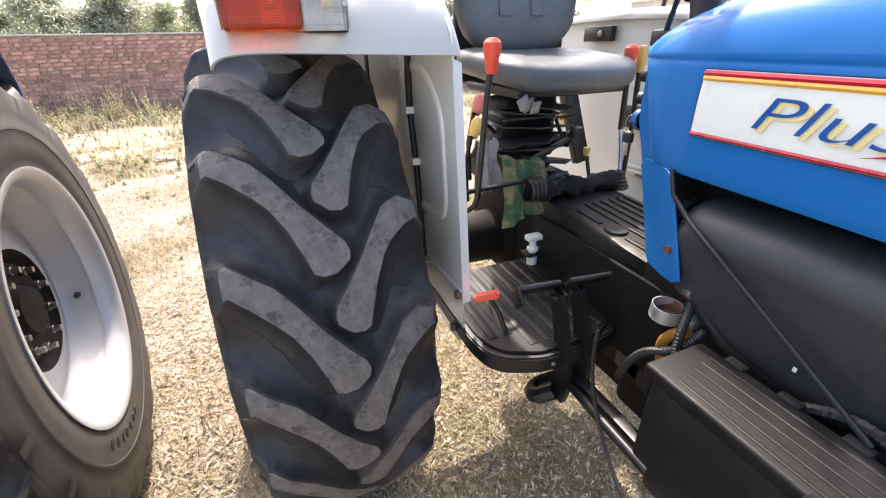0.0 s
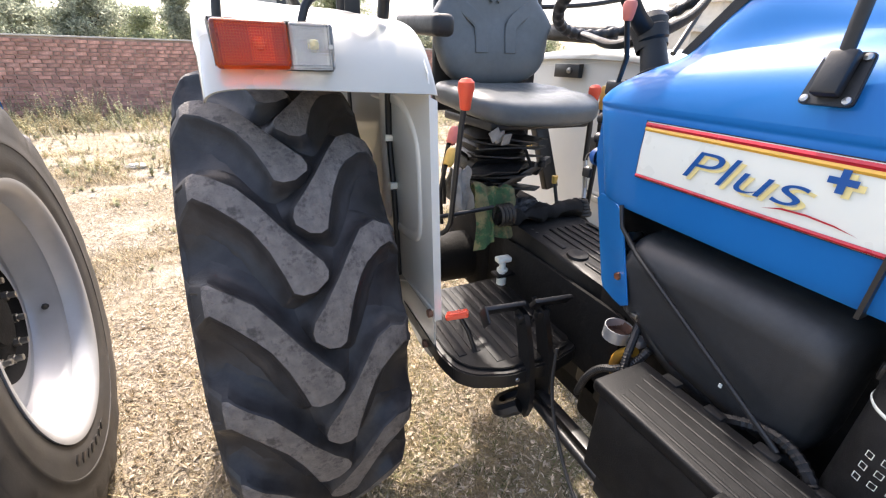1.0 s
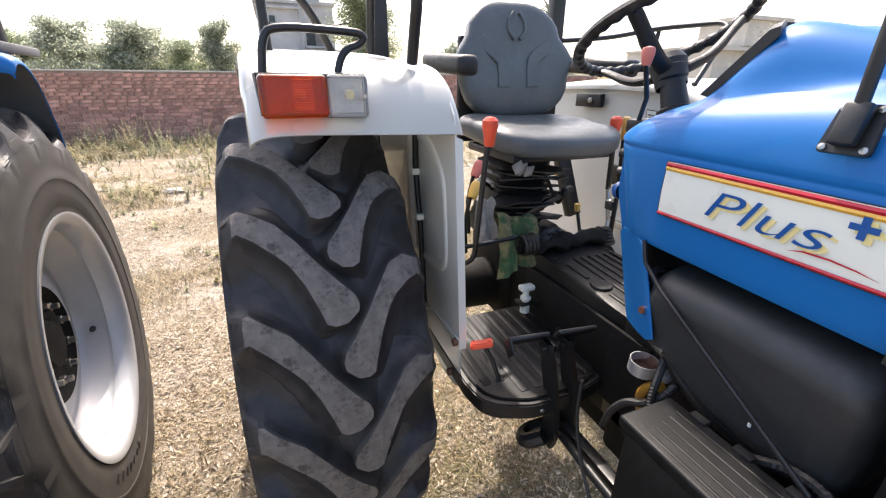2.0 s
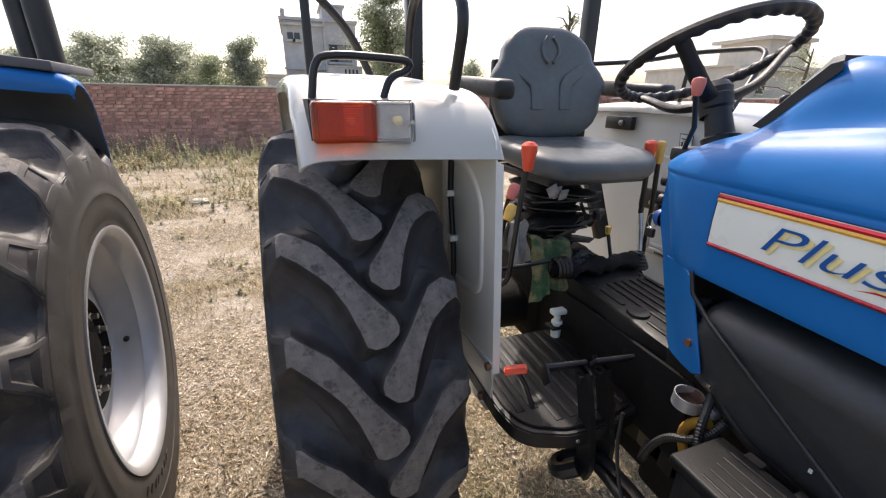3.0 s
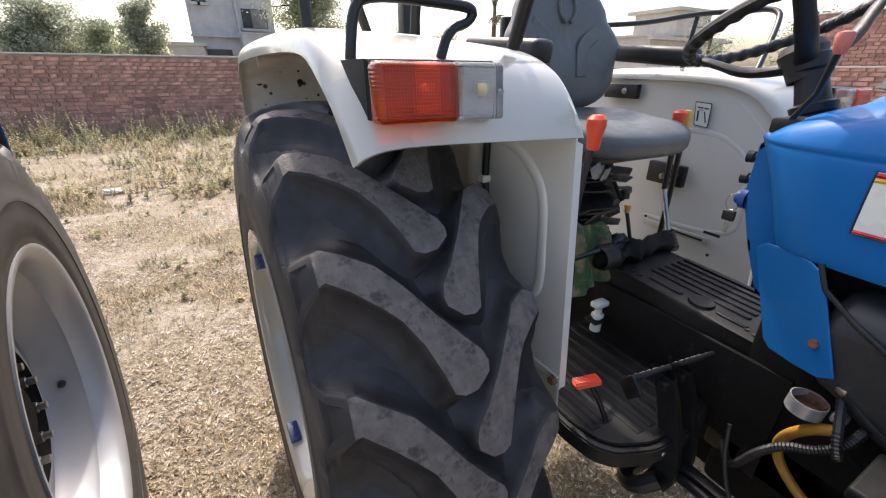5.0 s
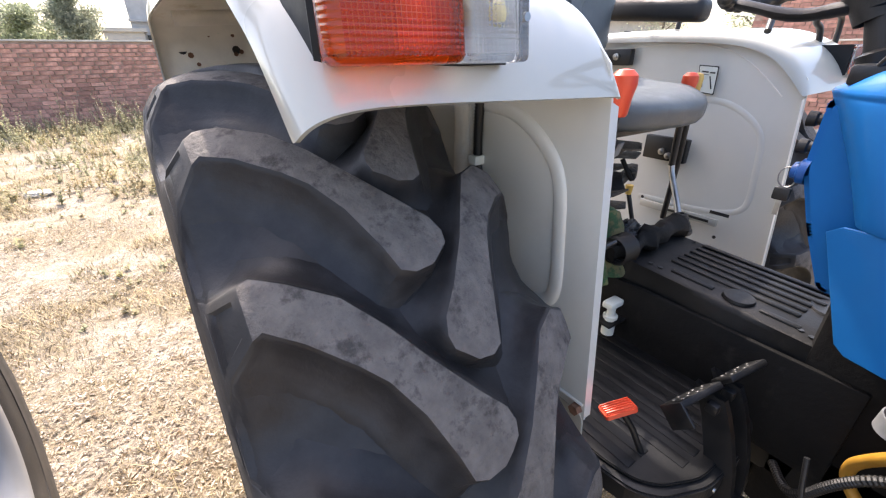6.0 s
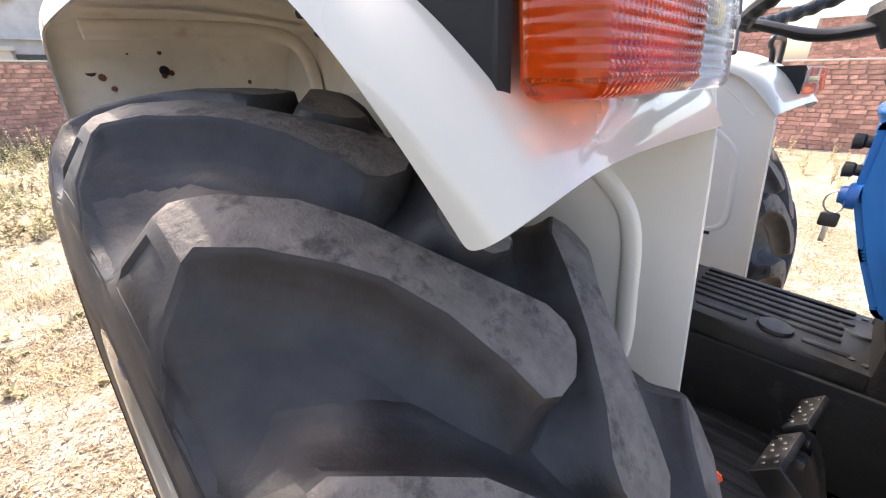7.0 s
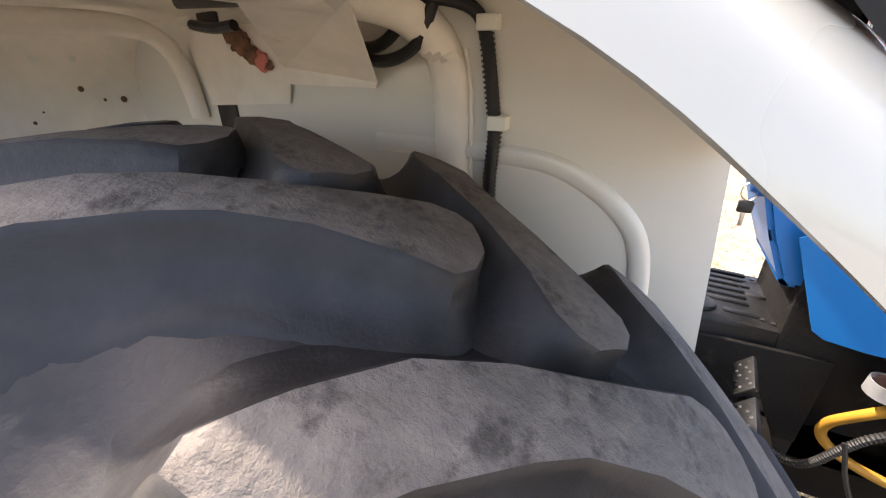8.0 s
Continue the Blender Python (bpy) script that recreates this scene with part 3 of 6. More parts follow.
    bm = tubed([(X(0.4408), y, z) for y, z in crease], 0.0016, n=6, smooth_steps=2)
    part("crease", bm, CREAM, ob)
    # lamp
    bm = bmesh.new()
    prof = [[(0.041, 0.823, 1.394), (0.233, 0.823, 1.394), (0.233, 0.826, 1.471), (0.041, 0.826, 1.471)],
            [(0.036, 0.826, 1.392), (0.236, 0.826, 1.392), (0.236, 0.829, 1.474), (0.036, 0.829, 1.474)],
            [(0.0365, 0.830, 1.393), (0.232, 0.836, 1.393), (0.230, 0.924, 1.473), (0.0285, 0.910, 1.473)]]
    loft(bm, [[(X(x), y, z) for x, y, z in r] for r in prof], closed=True)
    house = part("lamp_housing", bm, HOUSING, ob, "dark grey lamp housing", smooth=False)

    def lens(x0, x1, y0, r, squeeze):
        """A moulded lens cover: rounded front corners, sides that flare a little towards the housing."""
        lb = boxed(min(X(x0), X(x1)), max(X(x0), X(x1)), y0, 0.8235, 1.3935, 1.4725, r, seg=4)
        mid = (X(x0) + X(x1)) / 2
        for v in lb.verts:
            front = max(0.0, min(1.0, (0.8235 - v.co.y) / (0.8235 - y0)))
            v.co.x = mid + (v.co.x - mid) * (1 - squeeze * front)
            v.co.z = 1.433 + (v.co.z - 1.433) * (1 - 0.05 * front)
            v.co.y += 0.10 * (v.co.z - 1.433)
        return lb
    part("amber_lens", lens(0.037, 0.1595, 0.788, 0.009, 0.03), AMBER, ob, "ribbed amber indicator lens")
    part("clear_lens", lens(0.1605, 0.2355, 0.792, 0.006, 0.02), CLEAR, ob, "ribbed clear lamp lens")
    for x0, x1, y0, mt in ((0.047, 0.1535, 0.7885, AMBER), (0.1665, 0.2225, 0.7925, CLEAR)):
        grid, step = bmesh.new(), 0.0044
        for a in range(int((x1 - x0) / step)):
            for c in range(15):
                gx, gz = x0 + a * step, 1.401 + c * step
                if gz + step > 1.467:
                    continue
                y = y0 + 0.10 * (gz - 1.433)
                ring = [grid.verts.new((X(gx + u * step), y, gz + v * step)) for u, v in ((0.06, 0.06), (0.94, 0.06), (0.94, 0.94), (0.06, 0.94))]
                tip = grid.verts.new((X(gx + 0.5 * step), y - 0.0011, gz + 0.5 * step))
                for k in range(4):
                    grid.faces.new((ring[k], ring[(k + 1) % 4], tip))
        tagged(part("lens_grid", grid, mt, ob, smooth=False), kind="stuff")
    # yellow backing plates put the bright middle into the amber lens
    part("reflector", boxed(min(X(0.050), X(0.150)), max(X(0.050), X(0.150)), 0.8185, 0.821, 1.404, 1.462), HOSE_Y, ob, smooth=False)
    part("reflector", boxed(min(X(0.098), X(0.134)), max(X(0.098), X(0.134)), 0.815, 0.8183, 1.406, 1.460, 0.001), DECAL_YELLOW, ob, "yellow plate for the bright middle of the lens", smooth=False)
    part("reflector", boxed(min(X(0.165), X(0.228)), max(X(0.165), X(0.228)), 0.8185, 0.821, 1.402, 1.464), STEEL, ob, smooth=False)
    for cx in (0.115, 0.205):
        part("bulb", lathed([(0.797, 0.0001), (0.800, 0.008), (0.808, 0.010), (0.816, 0.007)], n=12, axis="y", centre=(X(cx - 0.005), 0, 1.435)), DECAL_PALE, ob)
    part("lens_screw", lathed([(0.7905, 0.0001), (0.7905, 0.004), (0.796, 0.004)], n=10, axis="y", centre=(X(0.228), 0, 1.433)), STEEL, ob)
    # small rail over the lamp
    rail = [(0.048, 0.925, 1.474), (0.056, 0.925, 1.538), (0.078, 0.925, 1.561), (0.215, 0.925, 1.557), (0.262, 0.925, 1.553), (0.254, 0.93, 1.533), (0.214, 0.925, 1.522), (0.196, 0.922, 1.474)]
    part("lamp_rail", tubed([(X(x), y, z) for x, y, z in rail], 0.0085, smooth_steps=2), BLACK, ob, "black bent steel lamp guard rail")
    for o in set(bpy.data.objects) - first:
        o.matrix_basis = Matrix.Translation((0, drop[0], drop[1]))
    return ob


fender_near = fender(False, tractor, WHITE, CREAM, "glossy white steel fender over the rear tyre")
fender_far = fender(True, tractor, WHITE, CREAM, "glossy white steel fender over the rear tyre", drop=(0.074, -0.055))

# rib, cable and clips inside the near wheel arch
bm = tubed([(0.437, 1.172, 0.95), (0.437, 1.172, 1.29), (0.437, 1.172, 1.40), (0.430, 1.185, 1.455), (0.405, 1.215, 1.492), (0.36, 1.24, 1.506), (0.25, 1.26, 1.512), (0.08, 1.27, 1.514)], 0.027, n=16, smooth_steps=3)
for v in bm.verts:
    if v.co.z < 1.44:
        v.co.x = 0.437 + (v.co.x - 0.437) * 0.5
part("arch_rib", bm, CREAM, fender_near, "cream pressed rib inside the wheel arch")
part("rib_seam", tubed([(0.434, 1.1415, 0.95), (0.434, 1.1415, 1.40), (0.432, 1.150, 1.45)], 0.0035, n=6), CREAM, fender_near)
cable = [(0.428, 1.05, 0.80), (0.428, 1.075, 1.05), (0.428, 1.095, 1.14), (0.428, 1.112, 1.22), (0.428, 1.110, 1.29), (0.428, 1.105, 1.35), (0.428, 1.112, 1.41), (0.428, 1.122, 1.47), (0.424, 1.138, 1.498), (0.40, 1.19, 1.508), (0.34, 1.35, 1.508), (0.30, 1.5, 1.508)]
part("harness_cable", tubed(cable, 0.0085, n=10, smooth_steps=2), PLASTIC, fender_near, "black corrugated wiring harness")
for k in range(44):
    z = 1.20 + 0.0062 * k
    y = 1.110 if z < 1.29 else 1.110 - 0.005 * min(1, (z - 1.29) / 0.06) + 0.017 * max(0, (z - 1.35) / 0.12)
    part("cable_ring", lathed([(-0.0012, 0.0098), (0.0012, 0.0098)], n=10, axis="z", centre=(0.428, y, z)), PLASTIC, fender_near)
for y, z in ((1.112, 1.213), (1.078, 1.082), (1.100, 1.362), (1.118, 1.478)):
    part("cable_clip", boxed(0.414, 0.446, y - 0.013, y + 0.013, z - 0.009, z + 0.009, 0.002), DECAL_WHITE, fender_near, "white cable clip")
# bracket under the fender's top
bm = plate([(0.432, 1.464, 1.428), (0.432, 1.288, 1.408), (0.275, 1.21, 1.496), (0.225, 1.31, 1.500)], (0, 0.3, -1), 0.003)
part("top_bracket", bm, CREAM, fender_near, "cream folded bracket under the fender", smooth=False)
bm = plate([(0.4315, y, z) for y, z in ((1.69, 1.49), (1.655, 1.362), (1.464, 1.372), (1.457, 1.402), (1.290, 1.400), (1.288, 1.412), (1.462, 1.431), (1.50, 1.49))], (-1, 0, 0), 0.004)
br = part("side_bracket", bm, CREAM, fender_near, "cream bolted reinforcing plate", smooth=False)
# no hole is cut: black patch for its shade, white sliver for its glint
part("square_hole", boxed(0.4285, 0.4312, 1.482, 1.502, 1.392, 1.410, 0.0008), DECAL_BLACK, br)
part("hole_glint", boxed(0.428, 0.4284, 1.482, 1.502, 1.4085, 1.4105), DECAL_WHITE, br)
for pts in ([(0.415, 1.32, 1.475), (0.405, 1.30, 1.452), (0.40, 1.26, 1.452), (0.40, 1.225, 1.478), (0.40, 1.21, 1.505)], [(0.41, 1.31, 1.45), (0.40, 1.28, 1.436), (0.40, 1.24, 1.436), (0.40, 1.20, 1.455), (0.40, 1.18, 1.50)], [(0.40, 1.62, 1.49), (0.39, 1.56, 1.482), (0.38, 1.50, 1.485)]):
    part("loop_cable", tubed(pts, 0.008, n=8, smooth_steps=2), PLASTIC, fender_near)
for k, (y, z, r) in enumerate(((1.545, 1.462, 0.020), (1.525, 1.445, 0.016), (1.505, 1.436, 0.014), (1.57, 1.476, 0.012), (1.49, 1.43, 0.008))):
    bm = bmesh.new()
    bmesh.ops.create_icosphere(bm, subdivisions=3, radius=1.0)
    for v in bm.verts:
        v.co = v.co * (1 + 0.5 * noise.noise(v.co * 2.3 + Vector((k, 0, 0))))
        v.co = Vector((v.co.x * r * 0.35, v.co.y * r, v.co.z * r))
    part("rust_lump", bm, RUST if k != 2 else PALE_RED, fender_near, "rust-coloured lump beside the bracket").matrix_basis = Matrix.Translation((0.424, y, z))
arch = [(0.0, 1.69, 1.480), (0.18, 1.69, 1.490), (0.33, 1.69, 1.492), (0.385, 1.69, 1.475), (0.415, 1.69, 1.427), (0.424, 1.69, 1.34)]
part("rear_arch_bead", tubed(arch, 0.016, n=12, smooth_steps=3), CREAM, fender_near, "cream pressed bead of the rear arch")
part("panel_seam", tubed([(0.436, 1.06, 1.494), (0.436, 1.028, 1.484), (0.436, 0.954, 1.445), (0.436, 0.898, 1.398), (0.436, 0.862, 1.358)], 0.0035, n=8, smooth_steps=2), CREAM, fender_near)
for pts, r in (([(0.4335, 1.40, 1.462), (0.4335, 1.39, 1.455), (0.4335, 1.385, 1.448)], 0.008),):
    part("rust_stain", tubed(pts, r, n=8), RUST, fender_near)
random.seed(5)
for k in range(26):
    x, z = random.uniform(0.02, 0.42), random.uniform(1.34, 1.48)
    part("chip", lathed([(0.0, 0.0001), (0.0, random.uniform(0.002, 0.008)), (0.002, 0.0001)], n=7, axis="y", centre=(x, 1.868 if z > 1.45 else 1.884, z)), RUST, fender_near)
# white discs painted as daylight coming through holes in the rear sheet
for x, z in ((0.273, 1.443), (0.330, 1.443), (0.389, 1.442), (0.108, 1.478), (0.108, 1.464)):
    part("drain_hole", lathed([(0.0, 0.0001), (0.0, 0.006), (0.003, 0.0001)], n=12, axis="y", centre=(x, 1.864, z)), DECAL_WHITE, fender_near, "white disc for daylight through a drilled hole")
# black discs painted as the shaded insides of two larger holes
for x, z in ((0.014, 1.418), (0.149, 1.418)):
    part("drain_hole", lathed([(0.0, 0.0001), (0.0, 0.011), (0.003, 0.0001)], n=12, axis="y", centre=(x, 1.884, z)), DECAL_BLACK, fender_near, "black disc for the shade in a drilled hole")

# rails and posts on the near fender
part("grab_rail", tubed([(0.38, 0.97, 1.50), (0.38, 0.945, 1.565), (0.38, 0.918, 1.63), (0.38, 0.935, 1.69), (0.38, 1.05, 1.75), (0.38, 1.25, 1.78), (0.38, 1.38, 1.72), (0.38, 1.42, 1.52)], 0.0135, smooth_steps=3), BLACK, tractor, "thick black grab rail on the fender")
part("guard_tube", tubed([(0.065, 1.27, 1.52), (0.062, 1.27, 1.95), (0.12, 1.30, 2.0)], 0.0125, smooth_steps=1), BLACK, tractor, "black vertical guard tube")
part("guard_tube", tubed([(0.06, 1.35, 1.78), (0.12, 1.36, 1.735), (0.20, 1.40, 1.66), (0.27, 1.46, 1.53)], 0.0125, smooth_steps=2), BLACK, tractor, "black curved guard tube")
for x in (0.460, 1.236):
    part("roll_bar_post", boxed(x - 0.03, x + 0.03, 1.60, 1.65, 0.9, 2.5, 0.006), BLACK, tractor, "black square roll bar post")
part("roll_bar_top", boxed(0.43, 1.266, 1.60, 1.65, 2.5, 2.56, 0.006), BLACK, tractor)
part("far_guard_rail", tubed([(1.25, 1.60, 1.628), (1.33, 1.57, 1.632), (1.45, 1.50, 1.640), (1.59, 1.404, 1.670), (1.65, 1.26, 1.671), (1.666, 1.15, 1.668), (1.61, 1.115, 1.61), (1.444, 1.062, 1.455)], 0.0095, smooth_steps=2), BLACK, tractor, "black bent guard rail")
part("far_guard_rail", tubed([(1.595, 1.40, 1.668), (1.58, 1.41, 1.43)], 0.0085), BLACK, tractor, "black upright of the guard rail")

# ---- bonnet ----
# stations along the bonnet: (y, half width, crease height)
BONNET = [(0.715, 0.06, 1.347), (0.712, 0.1, 1.35), (0.7, 0.118, 1.356), (0.68, 0.148, 1.366), (0.645, 0.176, 1.385), (0.6, 0.194, 1.404), (0.555, 0.202, 1.417), (0.52, 0.206, 1.425), (0.49, 0.209, 1.429), (0.46, 0.21, 1.433),
          (0.43, 0.2125, 1.437), (0.4, 0.2149, 1.441), (0.36, 0.2178, 1.446), (0.3, 0.2226, 1.452), (0.2, 0.2303, 1.458), (0.05, 0.24, 1.462), (-0.3, 0.245, 1.455), (-0.8, 0.242, 1.42), (-1, 0.22, 1.38)]
HUMP = [(-1.1, 0.02), (0.05, 0.032), (0.20, 0.040), (0.31, 0.056), (0.38, 0.082), (0.44, 0.105), (0.475, 0.114), (0.50, 0.106), (0.53, 0.078), (0.56, 0.035), (0.585, 0.004), (0.60, 0.0), (2.0, 0.0)]


def hump(y, a):
    """Height of the raised middle over the crease, at a distance a from the middle line."""
    y += 0.56 * a
    for (p, h), (q, k) in zip(HUMP, HUMP[1:]):
        if p <= y <= q:
            return (h + (k - h) * (y - p) / (q - p)) * max(0.0, 1 - (a / 0.149) ** 7)
    return 0.0


def bonnet_row(y, hw, zc, z0=1.16):
    lean = 0.25 * min(1.0, max(0.0, (y - 0.50) / 0.12)) + 0.3 * min(1.0, max(0.0, (y - 0.66) / 0.05))
    low = [(hw - 0.004, z0), (hw, z0 + 0.01), (hw + 0.002, 1.25), (hw, 1.330), (hw - 0.003, 1.336), (hw - 0.003, 1.340)]
    rise = zc - 1.343
    half = [(a, y - lean * (1.343 - z), z) for a, z in low] + [(a, y, z) for a, z in ((hw, 1.345), (hw * 0.965, 1.345 + 0.36 * rise), (hw * 0.90, 1.345 + 0.64 * rise), (hw * 0.80, 1.345 + 0.85 * rise), (hw * 0.71, zc - 0.003))]
    half += [(hw * f, y, zc + 0.002 * (f < 0.65) + hump(y, hw * f)) for f in (0.655, 0.635, 0.58, 0.50, 0.38, 0.25, 0.12, 0.0)]
    return [(MID - a, q, z) for a, q, z in half] + [(MID + a, q, z) for a, q, z in half[-2::-1]]


bm = bmesh.new()
rows = [bonnet_row(*s) for s in BONNET]
loft(bm, rows)
bm.faces.new([bm.verts.new(p) for p in rows[-1]])
bonnet = part("bonnet", bm, BLUE, tractor, "glossy blue steel bonnet with a white side decal", angle=28)
sub = bonnet.modifiers.new("round", "SUBSURF")
sub.levels = sub.render_levels = 2
part("bonnet_seam", boxed(0.6805, 0.70, 0.126, 0.131, 1.155, 1.24), DECAL_BLACK, bonnet)

# side decal: white field with red and yellow stripes and lettering
def side_x(y):
    for a, b in zip(BONNET, BONNET[1:]):
        if b[0] <= y <= a[0]:
            return MID - (a[1] + (b[1] - a[1]) * (y - a[0]) / (b[0] - a[0])) - 0.002
    return 0.68


def decal(z_low, z_high, y_rear, y_front, lift, material, label):
    bm = bmesh.new()
    n = 14
    rows = []
    for i in range(n + 1):
        y = y_rear + (y_front - y_rear) * i / n
        rows.append([(side_x(y) - lift, y, z_low), (side_x(y) - lift - 0.0018, y, (z_low + z_high) / 2), (side_x(y) - lift, y, z_high)])
    return part("decal_stripe", loft(bm, rows), material, bonnet, label)


decal(1.2275, 1.3285, 0.498, -0.55, 0.0015, DECAL_BLACK, "thin dark decal outline")
decal(1.229, 1.327, 0.495, -0.55, 0.0028, DECAL_WHITE, "white decal field")
decal(1.3185, 1.3262, 0.4945, -0.55, 0.0046, DECAL_RED, "red decal stripe")
decal(1.3115, 1.3185, 0.4945, -0.55, 0.0046, DECAL_YELLOW, "yellow decal stripe")
decal(1.2297, 1.2355, 0.4945, -0.55, 0.0046, DECAL_RED, "red decal stripe")


def on_side(bm, y_rear, z, lift):
    """Lays lettering that was built along x onto the bonnet's side, reading from the rear forwards."""
    for v in bm.verts:
        a, c, d = v.co.x, v.co.z, v.co.y
        y = y_rear - a
        v.co = Vector((side_x(y) - lift - 0.0012 + d, y, z + c))
    return bm


def fitted(bm, width, height):
    """Scales lettering to a width and height, its lower left corner at the origin."""
    x0, x1 = min(v.co.x for v in bm.verts), max(v.co.x for v in bm.verts)
    z0, z1 = min(v.co.z for v in bm.verts), max(v.co.z for v in bm.verts)
    for v in bm.verts:
        v.co.x, v.co.z = (v.co.x - x0) * width / (x1 - x0), (v.co.z - z0) * height / (z1 - z0)
    return bm


for dx, dz, lift, mt, lab in ((0.007, -0.004, 0.0048, DECAL_PALE, "pale yellow shadow of the lettering"), (0.0, 0.0, 0.0062, DECAL_BLUE, "blue slanted lettering")):
    bm = fitted(letters("Plus", 0.078, 0.0003, Matrix.Identity(4), shear=0.30, extra=-0.0009), 0.178, 0.042)
    part("lettering", on_side(bm, 0.398 - dx, 1.256 + dz, lift), mt, bonnet, lab, smooth=False)
    bm = fitted(letters("+", 0.085, 0.0003, Matrix.Identity(4), extra=0.003), 0.030, 0.028)
    part("lettering", on_side(bm, 0.209 - dx, 1.286 + dz, lift), mt, bonnet, lab, smooth=False)
sw = [(0.268, 1.2445), (0.245, 1.2515), (0.215, 1.2525), (0.185, 1.2495), (0.160, 1.2435), (0.185, 1.2475), (0.215, 1.2500), (0.245, 1.2490)]
bm = bmesh.new()
bm.faces.new([bm.verts.new((side_x(y) - 0.0065, y, z)) for y, z in sw])
part("swoosh", bm, DECAL_RED, bonnet, "thin red swoosh under the lettering")

# mirror bracket on the bonnet's shoulder
base = plate([(0, y, z) for y, z in rounded([(-0.028, -0.03), (0.028, -0.03), (0.024, 0.03), (-0.024, 0.03)], 0.006)], (-1, 0, 0), 0.006, 0.001)
box(base, -0.024, -0.006, -0.014, 0.014, -0.022, 0.028, 0.004)
mir = part("mirror_bracket", base, BLACK, bonnet, "black bolted mirror bracket")
mir.matrix_basis = pose(0.708, 0.246, 1.405, 0, 18, 0)
for y, z in ((-0.021, -0.024), (0.021, -0.024), (-0.018, 0.024), (0.018, 0.024)):
    bl = part("bolt", lathed([(-0.006, 0.0048), (-0.009, 0.0042), (-0.010, 0.0001)], n=12, centre=(0, y, z)), STEEL, mir)
part("mirror_rod", tubed([(0.70, 0.246, 1.40), (0.702, 0.247, 1.55), (0.715, 0.26, 1.75), (0.74, 0.27, 1.95)], 0.0075), BLACK, bonnet, "black mirror rod")

# dash face and instrument hood
bm = plate([(0.808, y, z) for y, z in rounded([(0.56, 1.335), (0.706, 1.335), (0.706, 1.22), (0.670, 1.12), (0.625, 1.02), (0.56, 1.02)], 0.015)], (1, 0, 0), 0.234, 0.01)
part("dash_face", bm, BLUE, tractor, "blue dash panel below the wheel")
bm = bmesh.new()
rows = []
for x in np.linspace(-0.125, 0.125, 9):
    d = 0.56 * abs(x)
    rows.append([(MID + x, 0.602 - d, 1.438), (MID + x, 0.585 - d, 1.434), (MID + x, 0.490 - d, 1.545 - 1.2 * x * x), (MID + x, 0.492 - d, 1.558 - 1.2 * x * x), (MID + x, 0.508 - d, 1.554 - 1.2 * x * x)])
loft(bm, rows, closed=True)
for r in (rows[0], rows[-1]):
    bm.faces.new([bm.verts.new(p) for p in r])
part("instrument_hood", bm, PLASTIC, tractor, "black instrument cluster hood", angle=40)
for z in (1.255, 1.30):
    part("dash_knob", lathed([(0.701, 0.010), (0.713, 0.009), (0.716, 0.012), (0.728, 0.013), (0.730, 0.0001)], n=16, axis="y", centre=(0.835, 0, z)), PLASTIC, tractor, "black dash knob")
part("ignition", lathed([(0.698, 0.022), (0.710, 0.022), (0.713, 0.016), (0.721, 0.014), (0.723, 0.0001)], n=16, axis="y", centre=(0.825, 0, 1.215)), DECAL_BLUE, tractor, "blue ignition lock")

key = empty("key_ring", "two small keys with a black fob hanging from the ignition", "keys")
key.location = (0.815, 0.722, 1.183)
bm = bmesh.new()
part("ring", tubed([(0, 0.014 * math.cos(a), 0.02 + 0.018 * math.sin(a)) for a in np.linspace(0, 2 * math.pi, 14)[:-1]], 0.0013, n=6, closed=True), STEEL, key)
part("fob", boxed(-0.006, 0.006, -0.013, 0.013, -0.022, 0.002, 0.004), PLASTIC, key)
part("blade", boxed(-0.001, 0.001, -0.004, 0.004, -0.05, -0.02, 0.0005), STEEL, key)

# blue bent cover plate below the bonnet's corner
bm = bmesh.new()
top = [(0.780, 0.636, 1.138), (0.768, 0.616, 1.156), (0.746, 0.570, 1.162), (0.727, 0.530, 1.160), (0.715, 0.504, 1.150)]
low = [(0.768, 0.566, 0.962), (0.757, 0.548, 0.953), (0.733, 0.498, 0.958), (0.711, 0.456, 0.968), (0.701, 0.434, 0.985)]
loft(bm, [[Vector(a).lerp(Vector(b), k / 8) for a, b in zip(top, low)] for k in range(9)])
cov = part("cover_plate", bm, BLUE, tractor, "bent blue steel cover plate", angle=60)
so = cov.modifiers.new("sheet", "SOLIDIFY")
so.thickness = 0.004
be = cov.modifiers.new("edge", "BEVEL")
be.width, be.segments = 0.0015, 2
part("cover_bolt", lathed([(0.0, 0.0001), (0.0, 0.008), (0.012, 0.008), (0.012, 0.0001)], n=6, centre=(0.705, 0.480, 1.026)), COPPER, tractor, "coppery hexagonal bolt", smooth=False)

# ---- steering ----
part("steering_column", lathed([(1.20, 0.034), (1.365, 0.032), (1.385, 0.032), (1.39, 0.038), (1.405, 0.040), (1.41, 0.030), (1.47, 0.026), (1.475, 0.033), (1.50, 0.033), (1.505, 0.026), (1.52, 0.018), (1.525, 0.0001)], n=24, axis="z", centre=(0, 0, 0)), PLASTIC, tractor, "black steering column").matrix_basis = Matrix.Translation((MID, 0.668, 1.36)) @ pose(0, 0, 0, -20, 0, 0) @ Matrix.Translation((0, 0, -1.36))
SW = Matrix.Translation((0.930, 0.765, 1.567)) @ pose(0, 0, 0, -25.5, 0, 0)
swheel = empty("steering_wheel", "", "")
swheel.parent = tractor
swheel.matrix_basis = SW
bm = bmesh.new()
R = 0.187
n, k = 216, 10
rings = []
